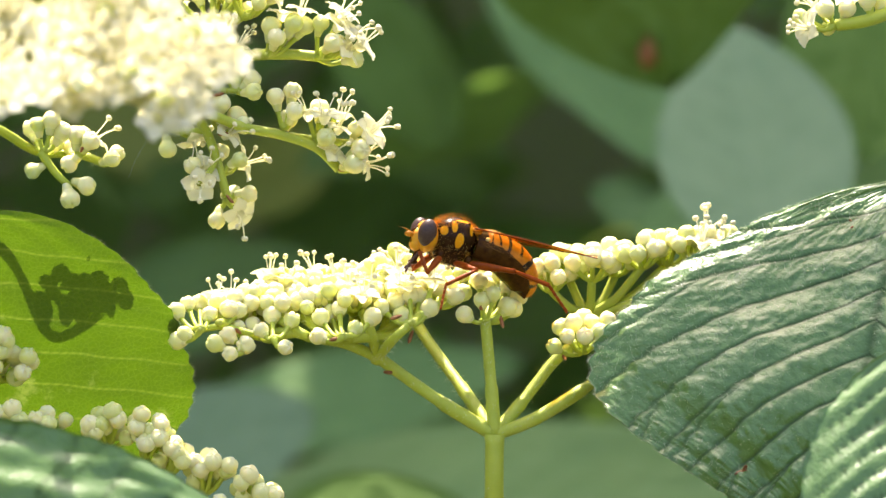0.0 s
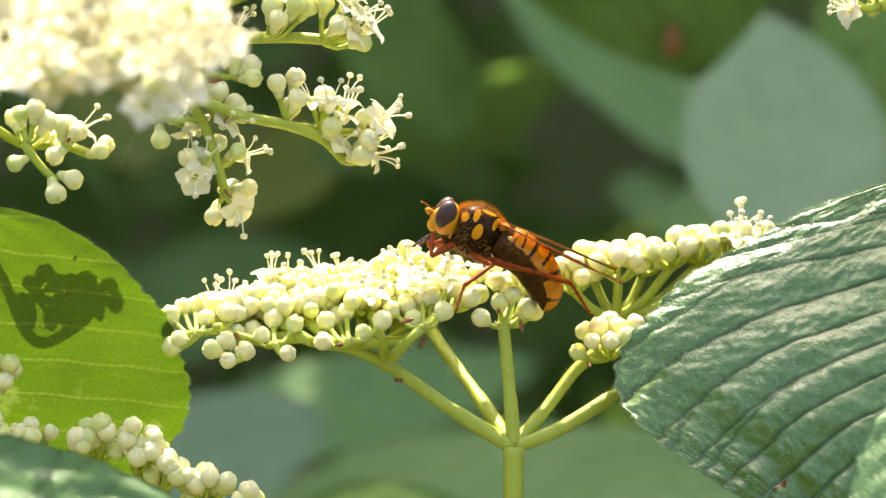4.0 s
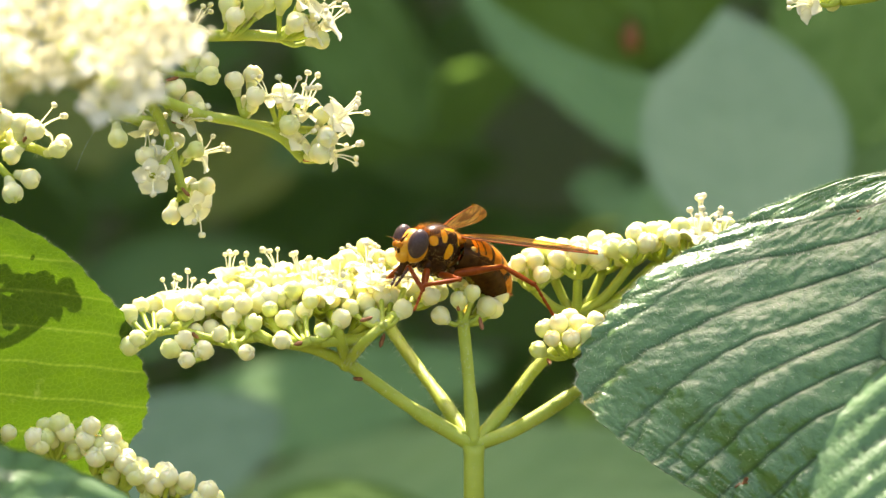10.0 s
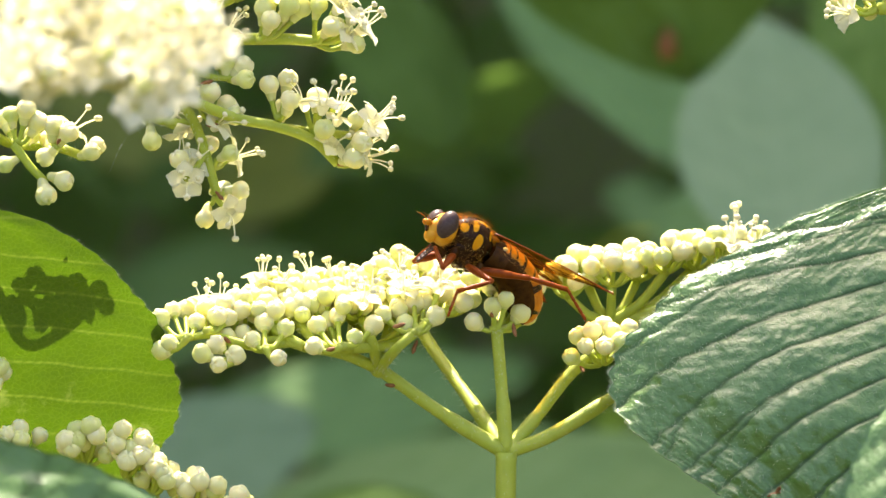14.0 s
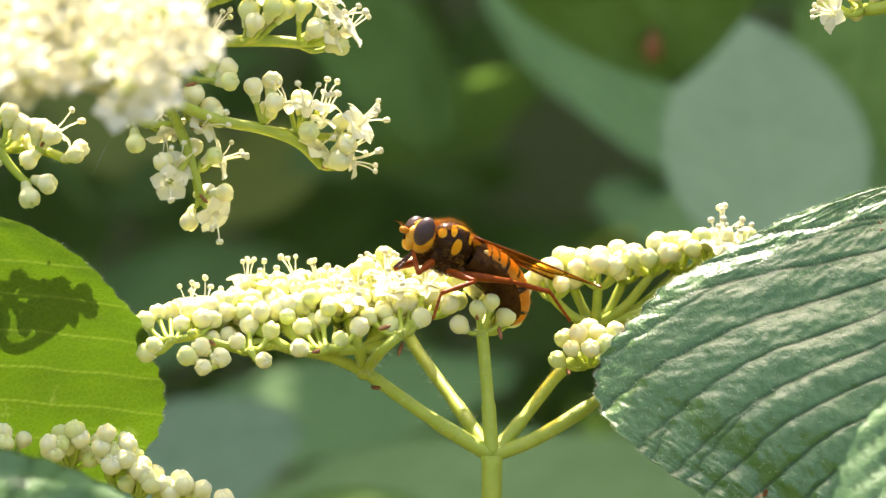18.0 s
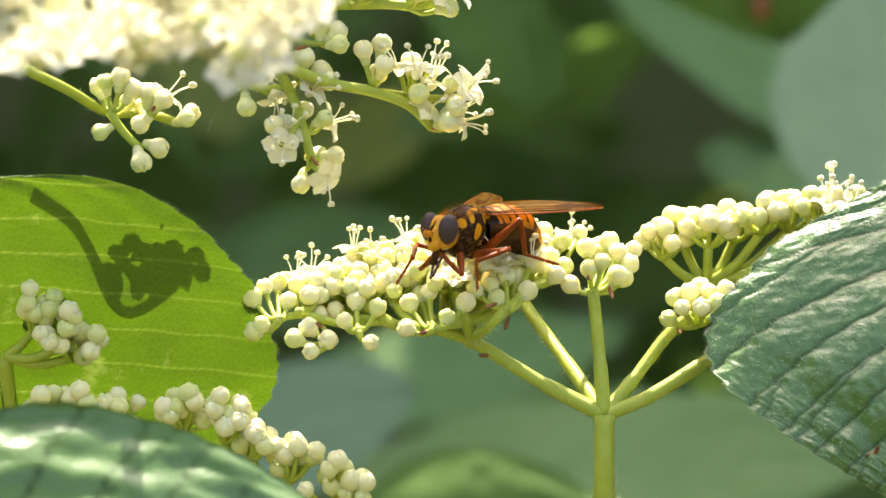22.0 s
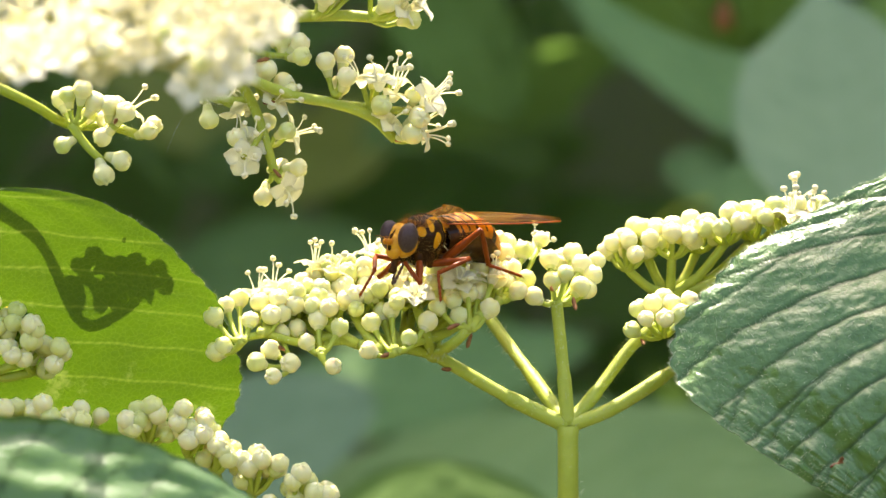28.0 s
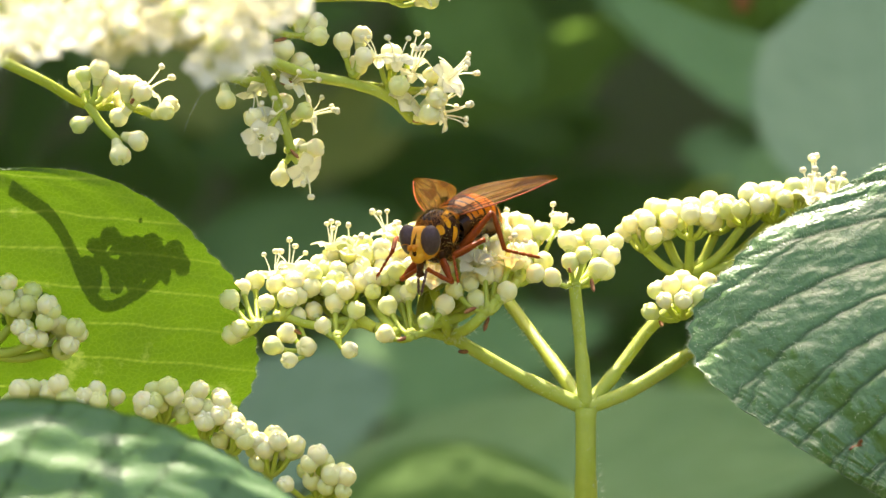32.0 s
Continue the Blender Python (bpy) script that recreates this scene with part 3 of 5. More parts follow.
leaf("blue-green leaf below the pale leaf", (54.0, 900.0, 6.0), (92.0, 880.0, 17.0), (0.0, -1, 0.7), 12, 12, LEAF_SOFT, (40.0, 920.0, 0.0), veins=8, seed=24, wave=1)
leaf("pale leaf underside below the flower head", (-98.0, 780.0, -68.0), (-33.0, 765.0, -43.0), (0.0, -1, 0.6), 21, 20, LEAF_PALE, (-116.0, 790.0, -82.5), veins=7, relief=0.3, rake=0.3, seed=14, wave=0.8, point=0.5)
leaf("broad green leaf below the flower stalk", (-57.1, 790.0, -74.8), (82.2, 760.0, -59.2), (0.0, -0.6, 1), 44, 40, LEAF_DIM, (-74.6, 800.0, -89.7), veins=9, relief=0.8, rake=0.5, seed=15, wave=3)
leaf("fresh green leaf low before the bushes", (-44.0, 545.0, -78.0), (14.0, 525.0, -67.0), (0.0, -1, 0.4), 24, 14, LEAF_DEEP, (-60.0, 450.0, -84.0), veins=8, relief=0.1, rake=0.5, seed=25, wave=1)
leaf("broad green leaf among the bushes", (144.9, 980.0, -6.5), (41.7, 960.0, 16.7), (0.0, -0.8, 1), 30, 30, LEAF_DIM, (160.7, 980.0, -9.6), veins=8, seed=16, wave=5)
# Two leaves added to carry the painted glow behind the upper flowers.
leaf("added leaf among the bushes, sunlit olive glow put into its colour", (-138.0, 1330.0, 66.0), (-66.0, 1300.0, 22.0), (0.1, -1, 0.6), 26, 24, LEAF_OLIVE_LIT, (-165.0, 1340.0, 76.0), veins=8, relief=0.3, seed=21, wave=2)
leaf("small added leaf behind the flowers, olive glow put into its colour", (-40.0, 1250.0, 40.0), (-72.0, 1240.0, 8.0), (-0.2, -1, 0.4), 15, 15, LEAF_OLIVE_LIT, (-30.0, 1260.0, 56.0), veins=8, relief=0.3, seed=26, wave=2)
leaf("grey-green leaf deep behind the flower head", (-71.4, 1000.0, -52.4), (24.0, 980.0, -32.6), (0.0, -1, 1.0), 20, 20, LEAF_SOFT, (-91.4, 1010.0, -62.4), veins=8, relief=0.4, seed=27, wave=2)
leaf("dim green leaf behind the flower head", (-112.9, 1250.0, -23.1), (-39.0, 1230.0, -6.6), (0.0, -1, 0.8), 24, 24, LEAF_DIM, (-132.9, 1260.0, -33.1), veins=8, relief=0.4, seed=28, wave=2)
leaf("shaded leaf among the bushes", (-30.0, 1050.0, 78.0), (2.0, 1030.0, 30.0), (0.0, -1, 0.5), 17, 17, LEAF_DEEP, (-40.0, 1060.0, 98.0), veins=8, seed=22, wave=3)
leaf("bright sunlit leaf among the bushes", (-19.0, 1000.0, 108.0), (-9.0, 1000.0, 86.0), (0.0, -0.6, 0.6), 14, 14, LEAF_LIT, (-20.0, 1000.0, 121.3), veins=8, seed=18, wave=3)

# ---- the flower head that carries the fly ----
JUNCTION = (8.6, 0.0, -28.5)
main_head = thing("flower_head", JUNCTION, "flat viburnum flower head of cream buds and white florets", "flower head")
cam.data.dof.focus_object = main_head


def main_flower():
    rng = random.Random(21)
    g, h = Geo(), Geo()
    line = bez([(8.8, 8.0, -70.0), (8.7, 4.0, -49.7), (8.6, 0.0, -37.5), JUNCTION], 6)
    g.tube(line, [1.9] * 6 + [1.6] * 6 + [1.45] * 6 + [1.6], 14)
    hairs(h, line, 1.4, 160, rng)
    stalk = part("stalk", g, STEM, main_head)
    # Left ray with the umbellet that bends under the fly's weight
    g = Geo()
    ray = bez([JUNCTION, (-0.1, 2.0, -23.3), (-9.4, 3.0, -16.8)], 8)
    g.tube(ray, [1.12] * 8 + [0.92] * 8 + [0.92], 12)
    hairs(h, ray, 1.2, 150, rng)
    ray_left = part("ray", g, STEM, main_head, JUNCTION)
    part("stem_hair", h, FRINGE, ray_left, JUNCTION)
    g, h = Geo(), Geo()
    fork = (-9.4, 3.0, -16.8)
    g.ball(fork, (1.3, 1.3, 1.3), 12, 8)
    left = part("umbellet", g, STEM, main_head, fork)
    for pts, r in (([fork, (-14.5, -1.0, -14.7), (-20.0, -4.0, -13.7)], 0.82), ([(-20.0, -4.0, -13.7), (-24.0, -3.0, -12.8), (-28.0, -4.0, -13.4), (-32.8, -4.0, -12.2), (-37.1, -5.0, -12.8)], 0.58), ([fork, (-6.5, -4.0, -13.5), (-3.0, -2.0, -10.4)], 0.75),
                   ([fork, (-10.5, -1.0, -12.8), (-12.2, 4.0, -8.8)], 0.8), ([(-16.8, -7.0, -14.0), (-20.1, 0.0, -11.2), (-21.8, 5.0, -8.1)], 0.7), ([fork, (-8.2, 6.0, -11.3), (-6.7, 12.0, -5.7)], 0.7), ([(-20.0, -4.0, -13.7), (-24.9, -2.0, -10.8), (-27.4, 2.0, -8.1)], 0.7)):
        twig(left, pts, r, h, rng, 60)
    b = "b"
    sprig(left, (-36.0, -7.0, -12.4), [((-40.2, -2.2, -9.9), b), ((-38.5, -0.2, -8.7), b), ((-38.8, -5.4, -13.4), b), ((-39.9, -5.0, -14.4), b), ((-35.0, -2.8, -10.3), b), ((-36.8, 2.9, -8.6), b)], rng)
    sprig(left, (-33.5, -6.0, -11.6), [((-34.2, 2.8, -8.0), "f"), ((-31.9, 6.2, -7.8), "f"), ((-30.5, -1.7, -9.6), b), ((-29.8, 2.4, -6.9), b), ((-32.8, 2.8, -9.3), b), ((-28.6, 4.4, -8.3), b)], rng)
    sprig(left, (-28.6, -9.0, -14.5), [((-32.2, -7.6, -13.4), b), ((-34.1, -9.6, -14.7), b), ((-31.7, -11.9, -16.2), b), ((-29.4, -9.8, -14.9), b), ((-30.8, -2.0, -12.4), b)], rng)
    sprig(left, (-25.1, -8.0, -13.9), [((-27.1, -6.4, -12.6), b), ((-25.5, -2.8, -10.3), b), ((-22.4, -4.0, -11.0), b), ((-23.2, -10.4, -15.2), b), ((-28.5, -1.2, -11.9), b), ((-23.5, 2.2, -9.7), b)], rng)
    sprig(left, (-26.5, 1.0, -8.9), [((-27.3, 0.0, -8.5), b), ((-24.3, 0.5, -8.1), b), ((-27.8, 3.6, -6.1), b), ((-26.1, 6.0, -4.5), "f"), ((-23.5, 4.8, -5.3), "f"), ((-25.0, 1.0, -6.5), b)], rng)
    sprig(left, (-21.4, 4.0, -8.9), [((-20.2, -1.2, -9.2), b), ((-20.2, 1.2, -7.7), b), ((-17.7, 1.6, -7.4), b), ((-21.5, 6.6, -4.1), b), ((-19.1, 5.8, -4.6), b), ((-21.8, 3.0, -6.5), b)], rng)
    sprig(left, (-14.4, -9.0, -13.5), [((-18.5, -7.8, -13.5), b), ((-15.3, -1.3, -9.3), b), ((-18.1, -3.2, -10.6), b), ((-12.7, -5.8, -12.2), b), ((-16.5, 0.6, -10.0), b), ((-10.1, -3.2, -10.5), b)], rng)
    sprig(left, (-12.6, 3.0, -9.2), [((-16.1, 6.0, -4.5), "f"), ((-14.2, 3.6, -6.0), "f"), ((-15.8, 2.4, -6.8), b), ((-13.5, 6.2, -4.3), b), ((-14.5, -2.4, -8.0), b), ((-10.6, 4.2, -5.6), "f"), ((-11.7, -1.2, -7.2), "f")], rng)
    sprig(left, (-7.4, 8.0, -7.3), [((-6.8, 11.9, -0.5), b), ((-9.5, 9.6, -2.0), b), ((-10.7, 8.8, -2.6), b), ((-3.0, 10.0, -1.8), b), ((-5.1, 10.0, -1.8), b), ((-6.6, 5.8, -3.2), "f"), ((-8.6, 7.2, -3.6), b), ((-5.8, 0.2, -5.6), "f")], rng)
    sprig(left, (-4.1, -4.0, -11.5), [((-8.9, -0.8, -9.0), b), ((-6.6, 0.0, -8.4), b), ((-1.4, -1.1, -9.1), b), ((-1.0, 1.4, -5.4), "f"), ((-4.6, 1.2, -5.6), "f"), ((-3.0, 1.8, -7.2), b), ((-5.7, -1.0, -10.4), b)], rng)
    sprig(left, (-0.2, 2.0, -8.8), [((2.6, 1.6, -7.3), b), ((3.7, 6.4, -6.8), b), ((1.6, 8.2, -5.6), b), ((0.6, 10.6, -4.0), b), ((3.4, 12.6, -4.0), b), ((5.9, 15.8, -3.2), b), ((-0.2, 14.4, -2.8), b)], rng)
    twig(left, [(-3.0, -2.0, -10.4), (-1.4, 0.0, -9.6), (-0.2, 2.0, -8.8)], 0.8)
    part("stem_hair", h, FRINGE, left)
    for c in ((-28.2, 2.0, -8.5), (-24.1, 0.0, -9.3), (-20.2, 3.0, -8.5), (-16.2, 2.0, -8.0), (-12.2, 5.0, -7.6), (-9.0, 6.0, -6.8), (-5.4, 4.0, -7.6), (-1.8, 5.0, -6.8), (-31.3, 0.0, -9.5), (-18.3, 8.0, -6.1), (-13.1, 10.0, -5.3), (-23.5, 7.0, -6.1)):
        sprig(left, Vector(c) + Vector((0, 1, -3)), dome(c, (3.2, 3.4, 1.9), 6, rng, 0), rng, Vector(c).lerp(Vector((-13.7, -3.0, -14.5)) if c[0] > -22 else Vector((-21.6, -4.0, -13.4)), 0.92))
    # Back-left ray
    g, h = Geo(), Geo()
    ray = bez([JUNCTION, (3.1, 10.0, -20.9), (-3.0, 20.0, -12.6), (-5.9, 24.0, -6.5)], 8)
    g.tube(ray, [1.05] * 8 + [0.9] * 17, 12)
    hairs(h, ray, 1.1, 120, rng)
    back = part("umbellet", g, STEM, main_head, JUNCTION)
    for k, c in enumerate(((-10.9, 24.0, -5.1), (-5.2, 26.0, -4.2), (0.2, 22.0, -4.9), (-17.3, 20.0, -5.7))):
        sprig(back, c, dome(Vector(c) + Vector((0, 0, 0.4)), (4.2, 4.2, 1.8), 8, rng, 1), rng, (-5.9, 24.0, -6.5))
    # Upright ray behind the fly
    ray = bez([JUNCTION, (8.0, 1.0, -20.7), (7.2, 2.0, -12.4), (7.0, 2.0, -10.8)], 8)
    g = Geo()
    g.tube(ray, [1.05] * 8 + [0.88] * 16 + [0.95], 12)
    hairs(h, ray, 1.0, 120, rng)
    up = part("umbellet", g, STEM, main_head, JUNCTION)
    sprig(up, (7.0, 2.0, -11.0), [((6.5, 0.8, -7.8), b), ((8.4, 0.4, -6.8), b), ((10.5, 3.3, -8.8), b), ((3.8, 1.5, -10.1), b), ((6.1, 7.2, -4.9), b), ((10.7, 8.2, -5.6), b), ((9.5, 10.6, -4.0), b), ((12.3, 7.8, -7.2), b), ((7.9, 13.4, -4.8), b),
                                  ((11.5, 6.8, -9.2), b), ((7.1, 12.2, -5.6), b), ((12.9, 12.8, -5.2), b)], rng)
    # Back-right ray with the small cluster
    ray = bez([JUNCTION, (13.1, 4.0, -23.2), (17.5, 7.0, -17.6), (21.2, 8.0, -14.4)], 8)
    g = Geo()
    g.tube(ray, [1.02] * 8 + [0.86] * 17, 12)
    hairs(h, ray, 1.0, 120, rng)
    small = part("umbellet", g, STEM, main_head, JUNCTION)
    sprig(small, (22.3, 5.0, -15.6), [((17.6, 2.0, -14.9), b), ((18.7, 4.0, -11.9), b), ((19.6, 0.0, -13.3), b), ((20.6, 2.0, -11.1), b), ((22.3, -1.0, -13.2), b), ((23.4, 3.0, -11.1), b), ((24.6, 0.0, -12.7), b), ((25.9, 4.0, -10.7), b), ((22.3, 8.0, -10.4), b)], rng)
    # Right ray and the far umbellet
    ray = bez([JUNCTION, (15.1, 2.0, -25.9), (22.7, 5.0, -21.2), (28.9, 12.0, -16.8), (30.7, 18.0, -13.7)], 8)
    g = Geo()
    g.tube(ray, [1.02] * 16 + [0.82] * 17, 12)
    hairs(h, ray, 1.1, 120, rng)
    far = part("umbellet", g, STEM, main_head, JUNCTION)
    hub = (23.4, 20.0, -10.3)
    twig(far, [(28.9, 12.0, -16.8), (25.8, 17.0, -13.7), hub], 0.9)
    for c, n, fl in (((17.2, 18.0, -3.2), 7, 0), ((20.2, 22.0, -1.5), 8, 0), ((23.7, 18.0, -1.5), 8, 0), ((27.5, 22.0, -0.7), 8, 0), ((31.5, 18.0, 0.5), 9, 0), ((35.6, 22.0, 1.0), 9, 0), ((39.2, 18.0, 1.4), 9, 1), ((42.1, 20.0, 2.2), 8, 1)):
        cc = Vector(c) + Vector((0, 0, -3.2))
        sprig(far, cc, dome(cc + Vector((0, 0, 2.6)), (3.4, 4.0, 2.0), n, rng, fl), rng, hub)
    floret(far, (41.2, 18.0, 2.4), (0, 0, 1), rng, 0.95)
    part("stem_hair", h, FRINGE, stalk, JUNCTION)
    return ray_left, left


ray_left, left_umbellet = main_flower()


# ---- bud clusters low at the side ----
def low_clusters():
    rng = random.Random(33)
    spec = (
        ((-56.7, 0.0, -45.7), (-67.5, -8.0, -34.1), (((-68.1, -11.0, -29.7), [(-71.2, -14.0, -27.0), (-69.7, -15.6, -25.3), (-68.2, -12.4, -25.0), (-67.4, -14.8, -27.8), (-65.7, -14.0, -25.9), (-65.2, -12.4, -28.3)]),
                                         ((-63.3, -12.0, -31.2), [(-64.2, -16.6, -24.5), (-63.1, -16.6, -26.4), (-61.5, -16.6, -27.6), (-63.3, -15.8, -30.3), (-59.9, -16.6, -29.5)]),
                                         ((-59.8, -11.0, -30.5), [(-59.2, -12.4, -25.4), (-58.8, -15.6, -26.8), (-57.1, -14.0, -29.4), (-60.8, -15.6, -26.1)])), "bud cluster of round cream buds beside the lit leaf"),
        ((-28.0, 0.0, -52.0), (-37.7, -6.0, -40.6), (((-50.1, -11.0, -30.1), [(-52.6, -15.6, -26.9), (-51.0, -15.6, -26.9), (-49.1, -15.6, -24.9), (-48.3, -15.6, -26.1), (-51.8, -15.6, -28.0), (-47.0, -14.0, -29.0)]),
                                           ((-44.5, -12.0, -31.7), [(-45.5, -16.6, -27.2), (-44.7, -16.6, -25.3), (-43.6, -15.8, -27.8), (-44.0, -16.6, -29.6), (-41.8, -15.8, -26.9), (-42.0, -16.6, -28.8)]),
                                           ((-40.6, -12.0, -34.0), [(-40.1, -16.6, -30.4), (-42.1, -13.4, -32.3), (-38.5, -16.6, -32.3), (-39.3, -16.6, -31.1)]),
                                           ((-35.2, -12.0, -37.2), [(-36.8, -15.8, -32.3), (-35.8, -15.8, -33.3), (-33.9, -16.6, -32.3), (-31.9, -15.8, -33.7), (-31.4, -16.6, -32.9), (-36.9, -13.4, -35.5)]),
                                           ((-28.5, -13.0, -40.3), [(-29.6, -17.6, -35.4), (-28.4, -17.6, -34.2), (-27.5, -14.4, -35.5), (-26.5, -17.6, -37.0), (-24.5, -17.6, -37.3), (-27.3, -16.8, -38.7), (-24.9, -17.6, -39.3), (-32.9, -17.6, -38.3)])), "sloping cluster of round cream buds above a blurred leaf"),
        ((-74.6, 4.0, -37.9), (-75.6, -4.0, -20.1), (((-71.5, -5.0, -16.5), [(-71.6, -9.6, -10.5), (-72.0, -9.6, -12.5), (-70.9, -8.8, -13.8), (-68.7, -9.6, -13.4), (-68.3, -8.8, -11.7)]),
                                           ((-68.3, -7.0, -19.2), [(-66.0, -11.6, -13.6), (-66.4, -11.6, -16.0), (-65.3, -11.6, -14.4), (-70.0, -11.6, -16.8), (-68.8, -11.6, -17.9)]),
                                           ((-66.0, -6.0, -20.4), [(-62.2, -10.6, -16.8), (-63.0, -10.6, -19.2), (-64.2, -7.4, -20.0), (-67.3, -10.6, -18.4)])), "bud cluster of small cream buds before the lit leaf"),
    )
    for foot, hub, groups, label in spec:
        ob = thing("flower_head", foot, label, "flower head", "bud clusters")
        twig(ob, [foot, Vector(foot).lerp(Vector(hub), 0.5) + Vector((0, 2, 0)), hub], 1.1)
        for node, tips in groups:
            sprig(ob, node, [(p, "b") for p in tips], rng, hub, (0, -0.5, 0.8), size=1.4)
            fill = Vector((0, 0, 0))
            for p in tips:
                fill += Vector(p) / len(tips)
            sprig(ob, node, [q for q in dome(fill + Vector((0, 3.2, -0.6)), (3.0, 1.6, 2.4), 6, rng) if all((q[0] - Vector(p)).length > 1.9 for p in tips)], rng, None, (0, -0.3, 0.8), size=1.38)


low_clusters()


# ---- flower head above, its rays hanging into view ----
def upper_flower():
    rng = random.Random(44)
    hub = (-50.4, -30.0, 24.8)
    ob = thing("flower_head", hub, "viburnum flower head in full bloom with white florets", "flower head")
    h = Geo()
    b, f = "b", "f"
    fork = (-37.8, -6.0, 21.2)
    lines = (([hub, (-44.2, -18.0, 23.0), fork], 1.2), ([fork, (-30.2, -2.0, 18.3), (-24.2, 0.0, 17.1), (-19.0, 0.0, 15.2), (-15.5, 0.0, 11.9)], 1.0), ([(-24.2, 0.0, 17.1), (-18.1, 2.0, 16.3), (-12.1, 2.0, 15.9)], 0.8),
             ([fork, (-35.5, -2.0, 17.0), (-33.7, -2.0, 11.8), (-32.5, -2.0, 7.5)], 0.95), ([(-36.0, -2.0, 17.6), (-40.5, -3.0, 17.6), (-43.1, -3.0, 19.0)], 0.65),
             ([fork, (-36.7, -2.0, 26.4), (-39.0, 0.0, 30.4), (-35.2, 4.0, 35.3)], 1.0), ([(-38.5, 0.0, 29.5), (-30.4, 2.0, 29.4), (-22.6, 2.0, 29.5), (-16.9, 2.0, 29.0)], 1.1), ([(-38.5, 0.0, 29.9), (-40.8, 2.0, 34.3), (-41.8, 4.0, 37.8)], 0.9),
             ([(-35.8, -2.0, 24.7), (-32.9, 0.0, 23.9), (-30.3, 0.0, 23.9)], 0.6), ([(-34.0, -2.0, 13.5), (-35.6, -4.0, 10.7), (-36.8, -4.0, 10.0)], 0.55))
    for pts, r in lines:
        twig(ob, pts, r * 0.76, h, rng, 80)
    sprig(ob, (-24.0, 0.0, 18.4), [((-25.3, 0.0, 23.1), b), ((-22.7, 2.0, 24.0), b), ((-22.2, -2.0, 20.9), b), ((-23.4, 3.0, 19.7), b)], rng, stamens=4, long=1.05, size=1.46)
    sprig(ob, (-19.0, 1.0, 16.7), [((-20.3, 0.0, 20.6), f), ((-17.7, -2.0, 20.1), f), ((-15.5, 0.0, 18.4), f), ((-17.4, -3.0, 16.8), b), ((-18.6, 3.0, 21.5), b), ((-16.3, -1.0, 14.5), f), ((-15.8, 3.0, 20.6), f)], rng, stamens=4, long=1.05, size=1.46)
    sprig(ob, (-12.8, 2.0, 15.9), [((-12.9, 0.0, 18.2), b), ((-10.8, -1.0, 17.6), f), ((-12.0, -3.0, 14.9), b), ((-9.9, 3.0, 18.5), f)], rng, lift=(0.7, -0.2, 0.4), stamens=4, long=1.05, size=1.46)
    sprig(ob, (-15.3, 0.0, 11.9), [((-12.0, -1.0, 15.2), b), ((-13.0, -2.0, 12.8), b), ((-11.2, 0.0, 12.7), f), ((-12.1, 3.0, 14.2), f)], rng, lift=(0.8, -0.2, 0.1), stamens=4, long=1.05, size=1.46)
    sprig(ob, (-33.4, -2.0, 11.4), [((-30.5, -3.0, 13.3), b), ((-30.2, 2.0, 12.7), f), ((-33.5, 0.0, 14.6), b)], rng, lift=(0.7, -0.6, 0.1), stamens=4, long=1.05, size=1.46)
    sprig(ob, (-32.5, -2.0, 7.3), [((-34.1, -2.0, 3.8), b), ((-30.5, -3.0, 4.9), f), ((-29.1, 0.0, 8.0), b), ((-31.5, 1.0, 7.9), b)], rng, lift=(0.4, -0.7, -0.3), stamens=4, long=1.05, size=1.46)
    sprig(ob, (-36.8, -4.0, 10.2), [((-36.6, -7.0, 9.3), f), ((-37.8, -4.0, 12.4), b), ((-35.7, -3.0, 11.8), f)], rng, lift=(-0.1, -1, -0.2), stamens=4, long=1.05, size=1.46)
    sprig(ob, (-42.6, -3.0, 18.4), [((-44.8, -3.0, 20.1), b), ((-41.6, -3.0, 14.7), b), ((-41.6, 0.0, 19.4), f)], rng, lift=(-0.3, -0.3, 0), stamens=4, long=1.05, size=1.46)
    sprig(ob, (-39.6, -3.0, 17.6), [((-37.5, -1.0, 16.1), f), ((-38.4, 0.0, 19.1), f)], rng, lift=(0, -0.7, -0.6), stamens=4, long=1.05, size=1.46)
    sprig(ob, (-34.5, -1.0, 19.1), [((-33.5, -2.0, 22.0), b), ((-31.1, 0.0, 20.0), b), ((-30.0, -1.0, 18.6), b), ((-32.3, -2.0, 17.4), f), ((-35.9, 0.0, 21.7), f)], rng, stamens=4, long=1.05, size=1.46)
    sprig(ob, (-30.7, 0.0, 23.9), [((-28.7, 0.0, 25.7), b), ((-28.5, -2.0, 23.7), b), ((-31.2, 1.0, 26.1), b), ((-32.9, 2.0, 27.4), b)], rng, lift=(0.5, -0.2, 0.4), stamens=4, long=1.05, size=1.46)
    sprig(ob, (-37.2, -1.0, 25.6), [((-37.5, -2.0, 24.7), b), ((-38.0, -1.0, 27.3), b)], rng, stamens=4, long=1.05, size=1.46)
    sprig(ob, (-34.7, 1.0, 29.3), [((-33.6, 0.0, 31.5), f), ((-31.6, 0.0, 27.6), b), ((-35.0, -2.0, 30.8), f), ((-41.1, -1.0, 31.4), b), ((-36.4, 2.0, 32.6), f), ((-31.2, 2.0, 30.9), f)], rng, stamens=4, long=1.05, size=1.46)
    sprig(ob, (-26.9, 1.0, 29.4), [((-26.0, 0.0, 33.9), b), ((-24.3, 0.0, 35.7), f), ((-22.5, -1.0, 34.3), b), ((-25.1, -2.0, 32.1), b), ((-20.8, 1.0, 34.0), b), ((-21.3, 0.0, 36.5), f), ((-23.0, 2.0, 32.7), b)], rng, stamens=4, long=1.05, size=1.46)
